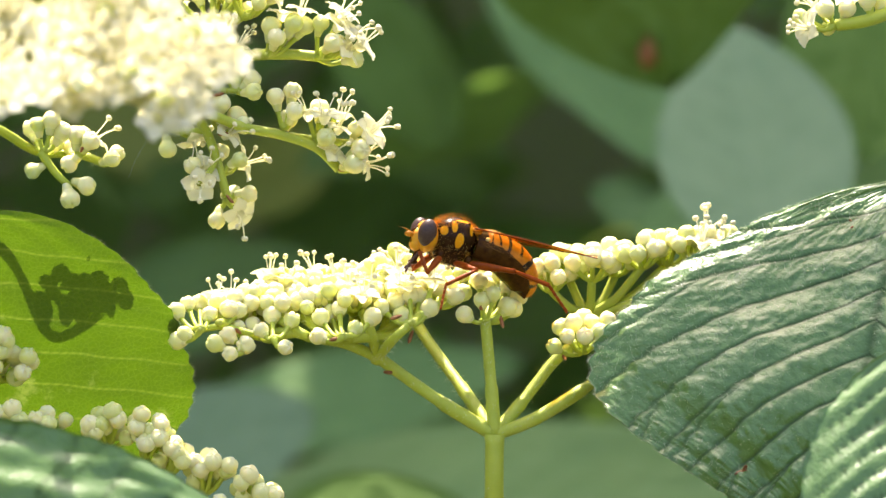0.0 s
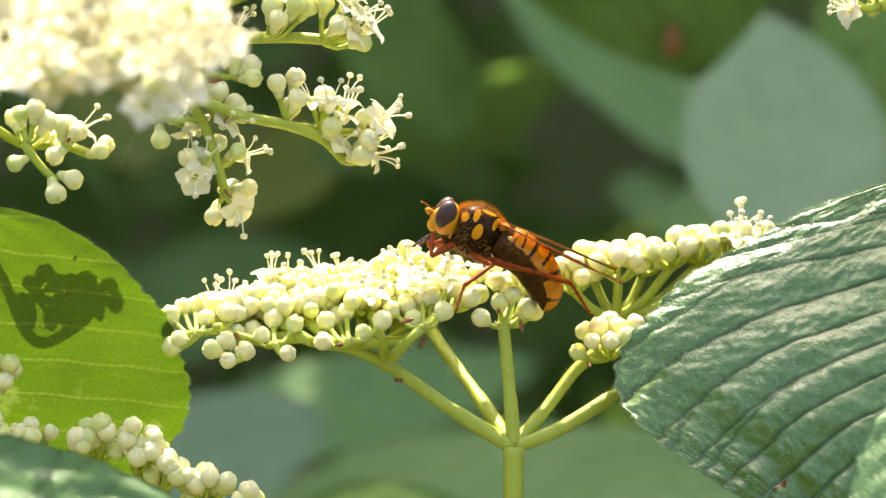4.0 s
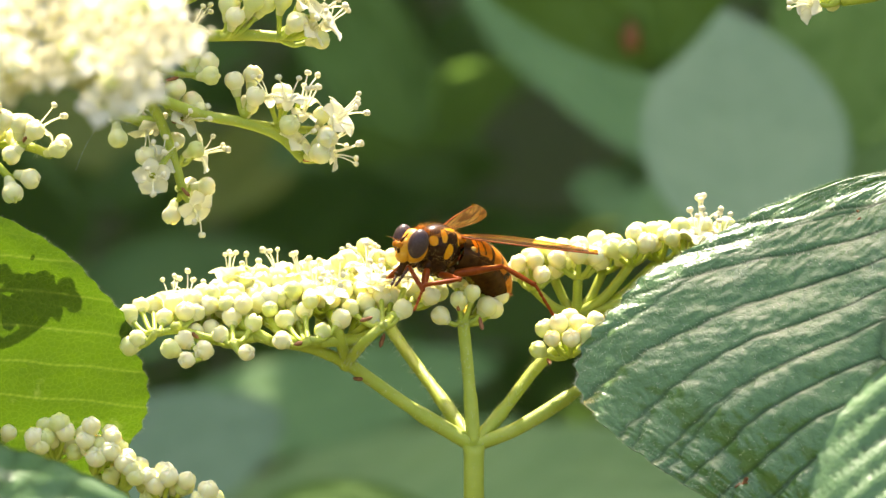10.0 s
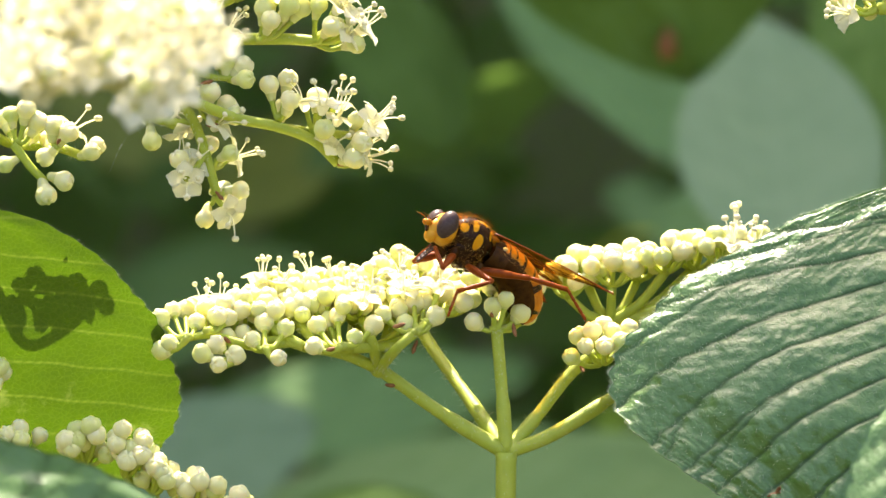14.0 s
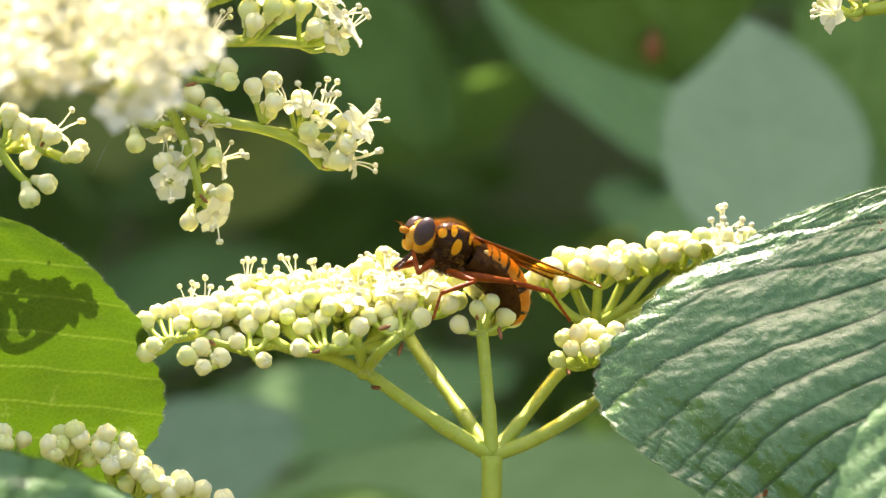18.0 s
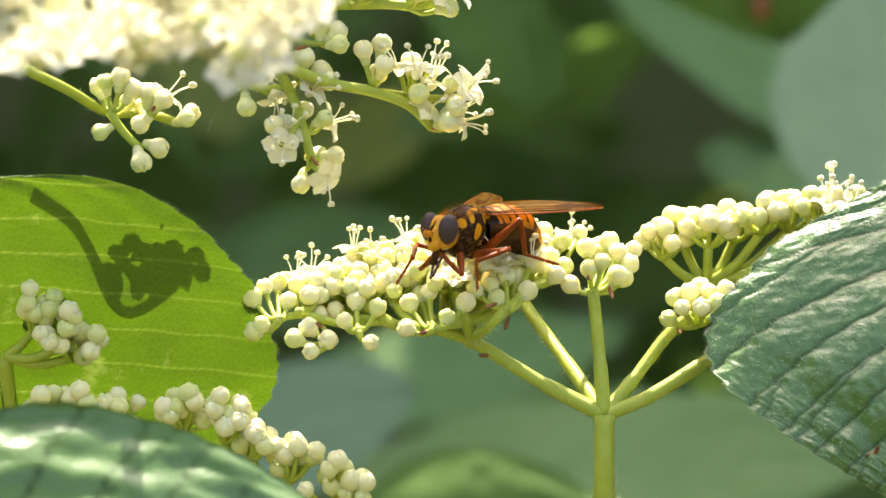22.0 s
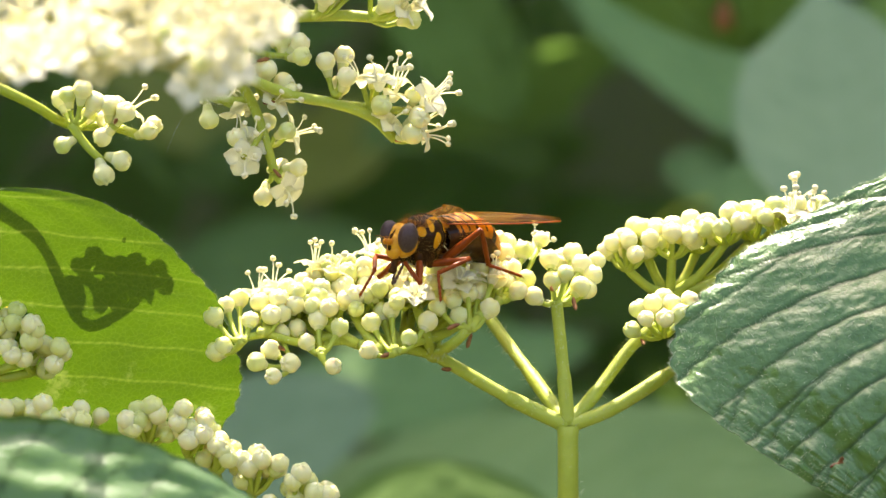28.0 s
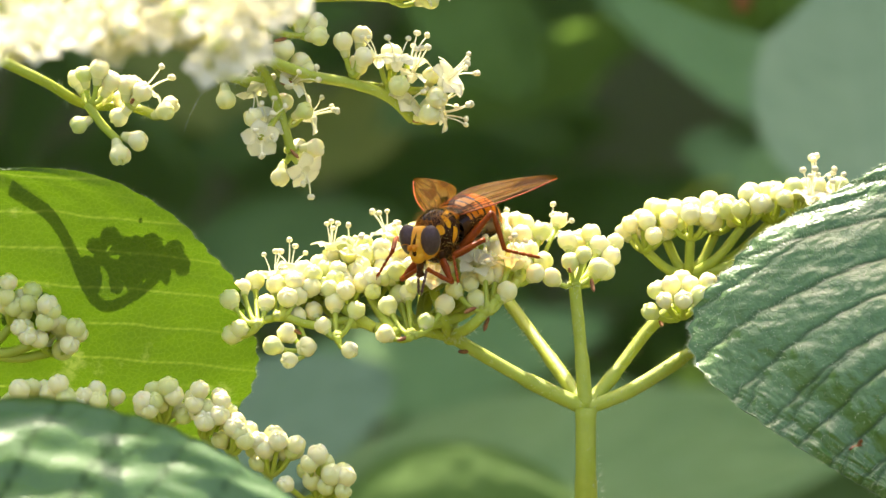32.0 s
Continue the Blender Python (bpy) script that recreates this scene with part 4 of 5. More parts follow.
    sprig(ob, (-19.1, 2.0, 29.3), [((-18.4, 0.0, 34.4), b), ((-15.6, 0.0, 34.0), f), ((-16.4, -2.0, 31.3), b), ((-13.5, 0.0, 32.7), f), ((-14.3, -1.0, 30.5), f), ((-12.2, 2.0, 31.0), f), ((-13.0, 0.0, 28.8), b), ((-15.3, 2.0, 35.8), f)], rng, lift=(0.4, -0.2, 0.6), stamens=4, long=1.05, size=1.46)
    sprig(ob, (-35.2, 4.0, 34.8), dome((-35.7, 4.0, 37.0), (7, 5, 4), 12, rng, 3), rng, stamens=4, long=1.05, size=1.46)
    sprig(ob, (-30.5, 4.0, 35.3), dome((-29.6, 4.0, 37.9), (6, 5, 4), 9, rng, 2), rng, (-35.2, 4.0, 34.4))
    # the sprig at the edge, on its own thin stalk
    side = ([(-72.4, -8.0, 20.1), (-66.6, -4.0, 17.2), (-61.9, 5.0, 14.4), (-55.8, 5.0, 14.0), (-51.2, 0.0, 12.6)])
    twig(ob, side, 0.72, h, rng, 60)
    twig(ob, [(-61.2, 0.0, 14.3), (-59.0, 0.0, 11.3), (-56.8, 0.0, 9.1)], 0.6)
    sprig(ob, (-60.7, 0.0, 14.5), [((-61.6, 0.0, 18.6), b), ((-59.4, -1.0, 19.3), b), ((-57.7, 0.0, 17.6), b), ((-62.7, 4.0, 18.0), b), ((-58.8, 4.0, 15.7), b)], rng, stamens=4, long=1.05, size=1.46)
    sprig(ob, (-55.1, 0.0, 13.9), [((-55.6, 0.0, 17.1), b), ((-53.3, -1.0, 16.1), b), ((-52.9, 2.0, 16.6), f), ((-56.6, 4.0, 15.1), b), ((-56.9, 1.0, 12.4), b)], rng, lift=(0.5, -0.3, 0.5), stamens=4, long=1.05, size=1.46)
    sprig(ob, (-51.6, 0.0, 12.6), [((-50.1, -1.0, 13.3), b), ((-49.5, 2.0, 14.2), b)], rng, lift=(1, -0.2, 0.2), stamens=4, long=1.05, size=1.46)
    sprig(ob, (-57.1, 0.0, 9.3), [((-56.5, -1.0, 7.0), b), ((-53.9, 0.0, 9.1), b)], rng, lift=(0.3, -0.2, -0.6), stamens=4, long=1.05, size=1.46)
    sprig(ob, (-60.3, 0.0, 12.7), [((-62.5, 0.0, 11.3), b)], rng, lift=(-1, -0.2, -0.2), stamens=4, long=1.05, size=1.46)
    # close blossom in front, out of focus
    for k in range(44):
        z = rng.uniform(16.5, 40.5)
        c = Vector((rng.uniform(-64, -29.5), -160 + 1.1 * (z - 28) + rng.uniform(-4, 4), z))
        if c.x > -39.5 and c.z > 26.5:
            continue
        sprig(ob, c + Vector((rng.uniform(-1, 1), 4, 1)), dome(c, (4.8, 3.6, 3.2), 6, rng, 5, (0, -0.5, 0.9)), rng, (-50, -135, 34), lift=(0, -0.6, 0.9), ped=0.25)
    twig(ob, [hub, (-58.1, -70.0, 25.3), (-54, -136, 23), (-96, -155, 12)], 1.3)
    part("stem_hair", h, FRINGE, ob)
    return ob


upper_head = upper_flower()


def corner_flower():
    rng = random.Random(55)
    base = (84.0, 4.0, 43.9)
    ob = thing("flower_head", base, "edge of another white viburnum flower head", "flower head")
    twig(ob, [base, (70.9, 2.0, 37.7), (65.6, 0.0, 35.4), (60.4, 0.0, 34.5)], 1.0)
    b, f = "b", "f"
    sprig(ob, (60.2, 0.0, 34.5), [((56.0, -2.0, 34.0), f), ((54.8, 0.0, 35.8), b), ((58.6, -1.0, 37.1), b), ((62.1, 0.0, 37.1), b), ((57.1, 3.0, 37.6), f), ((62.7, 2.0, 38.9), f), ((59.2, 2.0, 34.1), b)], rng, lift=(-0.5, -0.4, 0.2))
    sprig(ob, (65.6, 0.0, 35.4), [((65.1, 0.0, 38.4), b), ((67.4, 2.0, 38.1), b), ((66.0, 0.0, 40.2), f)], rng)


corner_flower()


# ---- dry scales and crumbs ----
def dry_material():
    m = Mat("dry_scale")
    m.color(m.ramp(m.noise(900.0, 4.0), [(0.3, (0.16, 0.05, 0.015)), (0.7, (0.42, 0.18, 0.06))]))
    m.set(Roughness=0.7)
    m.bump(m.noise(2500.0), 0.4, 0.0001)
    return m.mat


DRY = dry_material()


def sliver(geo, at, direction, length, width, rng):
    """A curled dry scale with a little thickness."""
    d = Vector(direction).normalized()
    side = d.cross(Vector((0.2, -1, 0.1))).normalized()
    up = d.cross(side)
    rings = []
    for k in range(7):
        t = k / 6
        w = width * math.sin(math.pi * (0.08 + 0.84 * t)) * (1 + 0.2 * math.sin(9 * t + rng.random()))
        c = Vector(at) + d * length * t + up * (0.5 * width * math.sin(4 * t))
        rings.append([c + side * w, c + up * 0.12, c - side * w, c - up * 0.12])
    geo.rings(rings)


def bracts():
    rng = random.Random(3)
    for parent, at, d, length in ((left_umbellet, (-4.0, -2.0, -12.6), (-0.35, -0.3, -1), 2.2), (left_umbellet, (-5.7, -6.0, -10.3), (-1, -0.4, -0.3), 2.0), (left_umbellet, (-14.8, -9.0, -13.7), (-1, -0.2, -0.2), 2.0), (left_umbellet, (-30.0, -9.0, -13.2), (-0.6, -0.6, 0.5), 1.6),
                                  (ray_left, (-8.5, 1.0, -19.0), (1, -0.4, -0.1), 1.6), (main_head, (9.4, 0.0, -10.3), (0.2, -0.3, -1), 2.0), (main_head, (19.1, 5.0, -16.1), (0.3, -0.4, -0.9), 1.2), (main_head, (6.6, -1.0, -9.4), (-0.3, -0.6, 0.4), 1.2)):
        g = Geo()
        sliver(g, at, d, length, 0.35, rng)
        part("bract", g, DRY, parent, label="dry brown bract")
    for at, d, length in (((-32.6, -3.0, 7.9), (0.7, -0.3, -0.8), 1.8), ((-34.9, -3.0, 23.0), (1, -0.3, 0.2), 2.0), ((-34.0, -3.0, 17.1), (1, -0.3, 0.1), 1.8), ((-54.8, -5.0, 14.2), (0.4, -0.3, 0.8), 1.0), ((-15.6, -1.0, 11.8), (1, -0.3, 0), 1.2)):
        g = Geo()
        sliver(g, at, d, length, 0.3, rng)
        part("bract", g, DRY, upper_head, label="dry brown bract")


bracts()


SILK = Mat("silk")
SILK.color((0.8, 0.8, 0.78))
SILK.set(Roughness=0.3)
SILK = SILK.mat
RIGHT_BLADE = [c for c in right_leaf.children if c.name.startswith("blade")][0]


def onto(near, far):
    """Where the line from near to far meets the right leaf."""
    base, mesh = ORIG[RIGHT_BLADE], RIGHT_BLADE.data
    tree = BVHTree.FromPolygons([v.co / MM + base for v in mesh.vertices], [tuple(p.vertices) for p in mesh.polygons])
    d = (Vector(far) - Vector(near)).normalized()
    hit = tree.ray_cast(Vector(near), d)[0]
    return (hit or Vector(near).lerp(Vector(far), 0.5)) - d * 0.25


def spots_and_crumbs():
    rng = random.Random(12)
    g = Geo()
    g.ball((47.8, 568.0, 46.3), (2.0, 3.0, 3.6), 14, 10, 0, lambda p: 1 + 0.25 * math.sin(5 * p.x + 3 * p.z))
    part("brown_spot", g, DRY, spotted, label="brown dead spot")
    g = Geo()
    line = bez([(-47.8, 2.0, 10.3), (-46.6, 2.0, 13.3), (-44.1, 2.0, 17.8), (-40.9, 2.0, 23.1)], 8)
    g.tube(line, 0.008, 4)
    for k in (4, 7, 9, 10, 13, 14, 17):
        g.ball(line[k], (0.06, 0.06, 0.06), 6, 4)
    part("silk_thread", g, SILK, upper_head, label="fine white silk thread with droplets")
    for near, far, d, size in (((59.0, -60.0, 4.5), (66.3, 60.0, 5.2), (0.6, -0.2, -0.7), 2.0), ((59.5, -60.0, 3.5), (66.9, 60.0, 4.1), (-0.5, -0.2, -0.8), 1.6), ((42.8, -60.0, -32.3), (48.0, 60.0, -36.3), (1, -0.1, 0.35), 2.0), ((44.0, -60.0, -31.9), (49.4, 60.0, -35.9), (0.4, -0.2, 0.8), 1.2)):
        at = onto(near, far)
        g = Geo()
        sliver(g, at, d, size, 0.32, rng)
        part("crumb", g, DRY, right_leaf, label="dry brown flower scrap")


spots_and_crumbs()

# ---- the hoverfly ----
def skin(name, color, dark, rough, scale=900.0, gloss=0.5, bump=0.25):
    m = Mat(name)
    m.color(m.ramp(m.noise(scale, 4.0), [(0.3, dark), (0.7, color)]))
    m.set(Roughness=rough, Specular_IOR_Level=gloss)
    m.bump(m.noise(scale * 4, 3.0), bump, 0.00005)
    return m.mat


ORANGE = skin("cuticle_orange", (0.66, 0.235, 0.006), (0.46, 0.14, 0.003), 0.40, gloss=0.25)
BLACK = skin("cuticle_black", (0.030, 0.013, 0.005), (0.010, 0.005, 0.002), 0.28, gloss=0.22)
BROWN = skin("cuticle_brown", (0.085, 0.034, 0.006), (0.032, 0.012, 0.003), 0.26, gloss=0.08)
LEG = skin("leg_rust", (0.33, 0.066, 0.004), (0.17, 0.030, 0.003), 0.38, gloss=0.14)
LEG_DARK = skin("leg_dark", (0.12, 0.05, 0.03), (0.05, 0.02, 0.015), 0.5)
YELLOW = skin("face_yellow", (0.80, 0.39, 0.016), (0.68, 0.27, 0.010), 0.45, gloss=0.35)
HAIR = skin("hair_gold", (0.74, 0.38, 0.06), (0.52, 0.22, 0.03), 0.6, gloss=0.3)
HALTERE = skin("haltere_cream", (0.80, 0.58, 0.22), (0.7, 0.45, 0.12), 0.5)
EYE = skin("eye_brown", (0.085, 0.050, 0.042), (0.055, 0.030, 0.026), 0.36, 3000.0, 0.3, 0.1)


def thorax_material():
    """Dark shining back with orange shoulder spots, side patches and stripes."""
    m = Mat("thorax_cuticle")
    obj = m.coords()
    base = m.ramp(m.noise(700.0, 4.0), [(0.3, (0.016, 0.007, 0.002)), (0.7, (0.055, 0.022, 0.007))])
    sep = m.node("SeparateXYZ")
    m.link(obj, sep.inputs[0])
    ay = m.math("ABSOLUTE", sep.outputs[1])
    total = None
    for x, y, z, rx, rz in ((2.5, 2.0, 0.9, 0.62, 0.72), (1.0, 2.2, 1.75, 0.46, 1.15), (0.1, 2.9, -0.4, 0.7, 1.25), (-2.7, 1.4, 2.0, 0.9, 0.5), (-0.9, 1.7, 2.65, 1.6, 0.2), (-1.9, 2.4, 1.4, 0.35, 0.8)):
        dx = m.math("DIVIDE", m.math("SUBTRACT", sep.outputs[0], x * MM), rx * MM)
        dy = m.math("DIVIDE", m.math("SUBTRACT", ay, y * MM), 0.9 * MM)
        dz = m.math("DIVIDE", m.math("SUBTRACT", sep.outputs[2], z * MM), rz * MM)
        d = m.math("ADD", m.math("ADD", m.math("MULTIPLY", dx, dx), m.math("MULTIPLY", dy, dy)), m.math("MULTIPLY", dz, dz))
        k = m.math("LESS_THAN", m.math("ADD", d, m.math("MULTIPLY", m.noise(1200.0), 0.3)), 1.15)
        total = k if total is None else m.math("MAXIMUM", total, k)
    m.color(m.mix(total, base, (0.76, 0.32, 0.010)))
    m.set(Roughness=0.24, Specular_IOR_Level=0.10)
    m.bump(m.noise(3500.0), 0.3, 0.00006)
    return m.mat


def wing_material():
    """Clear amber film with smoky patches."""
    m = Mat("wing_film")
    obj = m.coords()
    st = m.node("Mapping")
    st.inputs["Scale"].default_value = (60.0, 260.0, 100.0)
    m.link(obj, st.inputs[0])
    n = m.noise(1.5, 2.0, 0.45, st.outputs[0])
    tint = m.ramp(n, [(0.36, (0.20, 0.11, 0.04)), (0.44, (0.78, 0.42, 0.07)), (0.54, (0.88, 0.60, 0.20)), (0.62, (0.24, 0.13, 0.05))])
    clear = m.node("BsdfTransparent")
    m.link(tint, clear.inputs[0])
    m.color(m.mix(0.6, tint, (0.46, 0.17, 0.02)))
    m.set(Roughness=0.2, Specular_IOR_Level=0.25)
    mx = m.node("MixShader")
    mx.inputs[0].default_value = 0.15
    m.link(clear.outputs[0], mx.inputs[1])
    m.link(m.bsdf.outputs[0], mx.inputs[2])
    m.bump(m.noise(900.0, 3.0), 0.35, 0.0001)
    m.link(mx.outputs[0], m.out.inputs[0])
    return m.mat


THORAX, WING = thorax_material(), wing_material()
fly = thing("hoverfly", (0, 0, 0), "orange and black hoverfly with amber wings on the flower head", "hoverfly")
WING_BASE = (-2.3, 2.3, 1.9)
LEGS = {}
PROBOSCIS = []
ABDOMEN = []
WAIST = (-3.0, 0, -0.6)


def fuzz(geo, centre, radii, n, rng, length, keep):
    for _ in range(n):
        p = Vector((rng.gauss(0, 1), rng.gauss(0, 1), rng.gauss(0, 1))).normalized()
        if not keep(p):
            continue
        a = Vector(centre) + Vector((p.x * radii[0], p.y * radii[1], p.z * radii[2]))
        t = p.orthogonal().normalized() * 0.025
        tip = a + (p + Vector((rng.uniform(-.5, .3), rng.uniform(-.4, .4), rng.uniform(-.4, .4)))).normalized() * length * rng.uniform(0.5, 1.1)
        geo.add([a - t, a + t, tip], [(0, 1, 2)])


def build_fly():
    rng = random.Random(77)
    g = Geo()
    g.ball((0, 0, 0), (3.7, 3.05, 3.05), 40, 28, 0, lambda p: 1.0 + 0.05 * max(0, p.z) * (1 - abs(p.x)) - 0.10 * max(0, -p.z - 0.5) - 0.07 * math.exp(-((p.x + 0.05 - 0.2 * p.z) / 0.07) ** 2) * max(0, abs(p.y) - 0.35) - 0.06 * math.exp(-((p.x - 0.5 + 0.3 * p.z) / 0.06) ** 2) * max(0, abs(p.y) - 0.3) - 0.10 * max(0, abs(p.y) - 0.5) * max(0, -p.z) - 0.04 * math.exp(-((p.z - 0.35) / 0.08) ** 2) * (p.x < 0.6))
    g.ball((0.35, 0, -1.75), (2.9, 2.45, 2.7), 32, 20, 0, lambda p: 1.0 - 0.06 * math.exp(-((p.x - 0.1) / 0.08) ** 2) - 0.05 * math.exp(-((p.z + 0.3) / 0.08) ** 2))
    thorax = part("thorax", g, THORAX, fly)
    g = Geo()
    fuzz(g, (0, 0, 0), (3.7, 3.05, 3.1), 5200, rng, 1.0, lambda p: (p.z > 0.35 and abs(p.y) < 0.75 and (p.x > 0.1 or p.x < -0.7 or rng.random() < 0.4)) or p.x > 0.75)
    fuzz(g, (0.35, 0, -1.75), (2.85, 2.4, 2.65), 1700, rng, 0.8, lambda p: p.z < 0.35)
    part("hair", g, HAIR, thorax, label="fine golden hair")
    g = Geo()
    for _ in range(300):
        p = Vector((rng.gauss(0.3, 0.6), rng.choice((-1, 1)) * rng.uniform(0.5, 1), rng.gauss(-0.5, 0.4))).normalized()
        r = rng.uniform(0.02, 0.05)
        g.ball((p.x * 3.75, p.y * 3.05, p.z * 3.0), (r, r, r), 6, 4)
    part("pollen", g, HALTERE, thorax, label="scattered cream pollen grains")
    g = Geo()
    g.ball((-3.3, 0, 1.3), (1.2, 1.9, 0.75), 20, 12)
    part("scutellum", g, ORANGE, thorax)
    # head
    g = Geo()
    g.ball((4.55, 0, -0.45), (1.75, 2.75, 2.45), 32, 22, 0, lambda p: 1.0 + 0.16 * max(0, p.x) * max(0, -p.z) * (1 - abs(p.y)))
    g.ball((5.55, 0, -0.95), (1.45, 1.12, 1.75), 24, 16)
    g.ball((6.0, 0, -1.9), (0.95, 1.1, 1.1), 18, 12)
    head = part("head", g, YELLOW, fly, (4.0, 0, -0.3))
    for s in (1, -1):
        g = Geo()
        g.ball((5.0, s * 1.64, 0.1), (1.45, 1.42, 2.18), 28, 20, 0, None, Matrix.Rotation(s * -0.12, 3, "X"))
        part("eye", g, EYE, head, label="large dark brown compound eye")
        g = Geo()
        g.ball((7.35, s * 0.36, -0.45), (0.58, 0.34, 0.46), 12, 8)
        g.ball((6.85, s * 0.3, -0.4), (0.4, 0.22, 0.26), 10, 8)
        g.tube(bez([(7.3, s * 0.4, -0.1), (8.0, s * 0.6, 0.3), (9.0, s * 0.9, 0.4)], 5), [0.05] * 5 + [0.03] * 6, 5)
        part("antenna", g, ORANGE, head)
        g = Geo()
        g.ball((-4.6, s * 2.7, 0.5), (0.42, 0.42, 0.34), 10, 8)
        g.tube([(-3.6, s * 2.2, 0.55), (-4.5, s * 2.65, 0.5)], 0.1, 6)
        part("haltere", g, HALTERE, fly, label="cream haltere knob")
    g = Geo()
    g.tube(bez([(5.2, 0, -2.2), (5.6, 0, -3.4), (5.9, 0, -4.4)], 5), [0.75] * 4 + [0.5] * 4 + [0.45, 0.5, 0.5], 10)
    g.ball((6.0, 0, -4.6), (0.75, 0.6, 0.4), 12, 8)
    PROBOSCIS.append(part("proboscis", g, BROWN, head, (5.2, 0, -2.2)))
    g = Geo()
    g.tube(bez([(5.6, 0, 1.35), (6.45, 0, 0.5), (6.85, 0, 0.0)], 5), [0.10] * 5 + [0.22] * 6, 6)
    part("face_stripe", g, BROWN, head)
    g = Geo()
    g.ball((6.9, 0, -1.25), (0.18, 0.34, 0.5), 10, 8)
    part("face_stripe", g, BROWN, head)
    g = Geo()
    fuzz(g, (4.55, 0, -0.45), (1.75, 2.7, 2.4), 900, rng, 0.45, lambda p: p.z < -0.35 or (p.z > 0.75 and abs(p.y) < 0.5))
    part("beard", g, HAIR, head)
    # abdomen: five plates along a curve
    line = bez([(-3.0, 0, -0.6), (-4.9, 0, -0.9), (-6.9, 0, -1.2), (-9.3, 0, -2.0), (-11.5, 0, -3.8), (-12.9, 0, -6.0), (-13.2, 0, -7.7)], 26)
    n = len(line) - 1
    cuts = (0, 30, 65, 100, 130, n)

    def radius(i):
        s = i / n
        return 3.15 * min(1.0, 0.74 + 1.3 * s) * (1.0 if s < 0.45 else max(0.04, 1 - ((s - 0.45) / 0.555) ** 2.9))

    for k in range(5):
        a, b = cuts[k], cuts[k + 1]
        rings = []
        for i in range(a, b + 1):
            p = line[i]
            d = (line[min(i + 1, n)] - line[max(i - 1, 0)]).normalized()
            up = Vector((0, 1, 0)).cross(d).normalized()
            if up.z < 0 and d.x < -0.5:
                up = -up
            r = radius(i) * (1 + 0.03 * ((i - a) / (b - a)))
            rings.append([p + Vector((0, 1, 0)) * r * 1.12 * math.cos(t) + up * r * 0.95 * math.sin(t) for t in (2 * math.pi * j / 90 for j in range(90))])
        g = Geo()
        for i in range(len(rings) - 1):
            s = (i + 0.5) / (len(rings) - 1)
            for j in range(90):
                t = (j + 0.5) / 90
                height = math.sin(2 * math.pi * t)
                wedge = 0.07 + 0.20 * max(0, 0.75 - abs(height - 0.1)) + 0.08 * max(0, height) ** 4
                wob = 0.05 * math.sin(13 * t + k * 2)
                belly = height < 0.40 - 0.55 * (a + s * (b - a)) / n + wob
                band = s > 1 - wedge + wob or (k == 0 and s < 0.7)
                stripe = k < 3 and abs(s - 0.5 + 0.1 * height) < 0.05 and height > 0.35
                m = 2 if belly else (1 if band or stripe else 0)
                j2 = (j + 1) % 90
                g.add([rings[i][j], rings[i][j2], rings[i + 1][j2], rings[i + 1][j]], [(0, 1, 2, 3)], m)
        ABDOMEN.append(part("abdomen_plate", g, [ORANGE, BLACK, BROWN], fly, WAIST))
    g = Geo()
    for _ in range(1300):
        i = rng.randrange(16, n - 4)
        t = rng.uniform(0, math.pi)
        d = (line[i + 1] - line[i]).normalized()
        up = Vector((0, 1, 0)).cross(d).normalized()
        if up.z < 0 and d.x < -0.5:
            up = -up
        o = (Vector((0, 1, 0)) * math.cos(t) * 1.12 + up * math.sin(t) * 0.95)
        a = line[i] + o * radius(i)
        w = d.cross(o).normalized() * 0.018
        g.add([a - w, a + w, a + (o + d).normalized() * rng.uniform(0.25, 0.5)], [(0, 1, 2)])
    ABDOMEN.append(part("abdomen_hair", g, HAIR, fly, WAIST))
    # wings, each with its own hinge
    out = {}
    for s in (1, -1):
        hinge = (WING_BASE[0], s * WING_BASE[1], WING_BASE[2])
        rows, cols = 40, 12

        def film(u, v):
            chord = 6.0 * (math.sin(math.pi * min(1.0, 0.06 + 0.938 * u ** 0.85)) ** 0.65) * (1 - 0.34 * u * u)
            lead = 0.7 * math.sin(math.pi * u) * 0.9
            z = 0.28 * math.sin(v * 9.0) * (1 - v) * math.sin(math.pi * u) + 0.5 * v * v * u
            return Vector((-19.6 * u, s * (lead - chord * v + 0.3), z))

        g = Geo()
        grid = [[film(i / rows, j / cols) + Vector(hinge) for j in range(cols + 1)] for i in range(rows + 1)]
        g.rings(grid, 0, False, False)
        wing = part("wing", g, WING, fly, hinge, "translucent amber wing with dark veins")
        for v0, v1, u0, u1, r in ((0, 0, 0, 1, 0.10), (0.12, 0.06, 0, 0.98, 0.07), (0.25, 0.2, 0, 0.98, 0.05), (0.4, 0.38, 0.05, 0.97, 0.045), (0.55, 0.6, 0.05, 0.93, 0.045), (0.75, 0.85, 0.05, 0.8, 0.04)):
            g = Geo()
            g.tube([film(u0 + (u1 - u0) * k / 14, v0 + (v1 - v0) * k / 14) + Vector(hinge) for k in range(15)], r, 6)
            part("vein", g, LEG if r > 0.05 and v0 == 0 else BROWN, wing, hinge)
        out[s] = wing
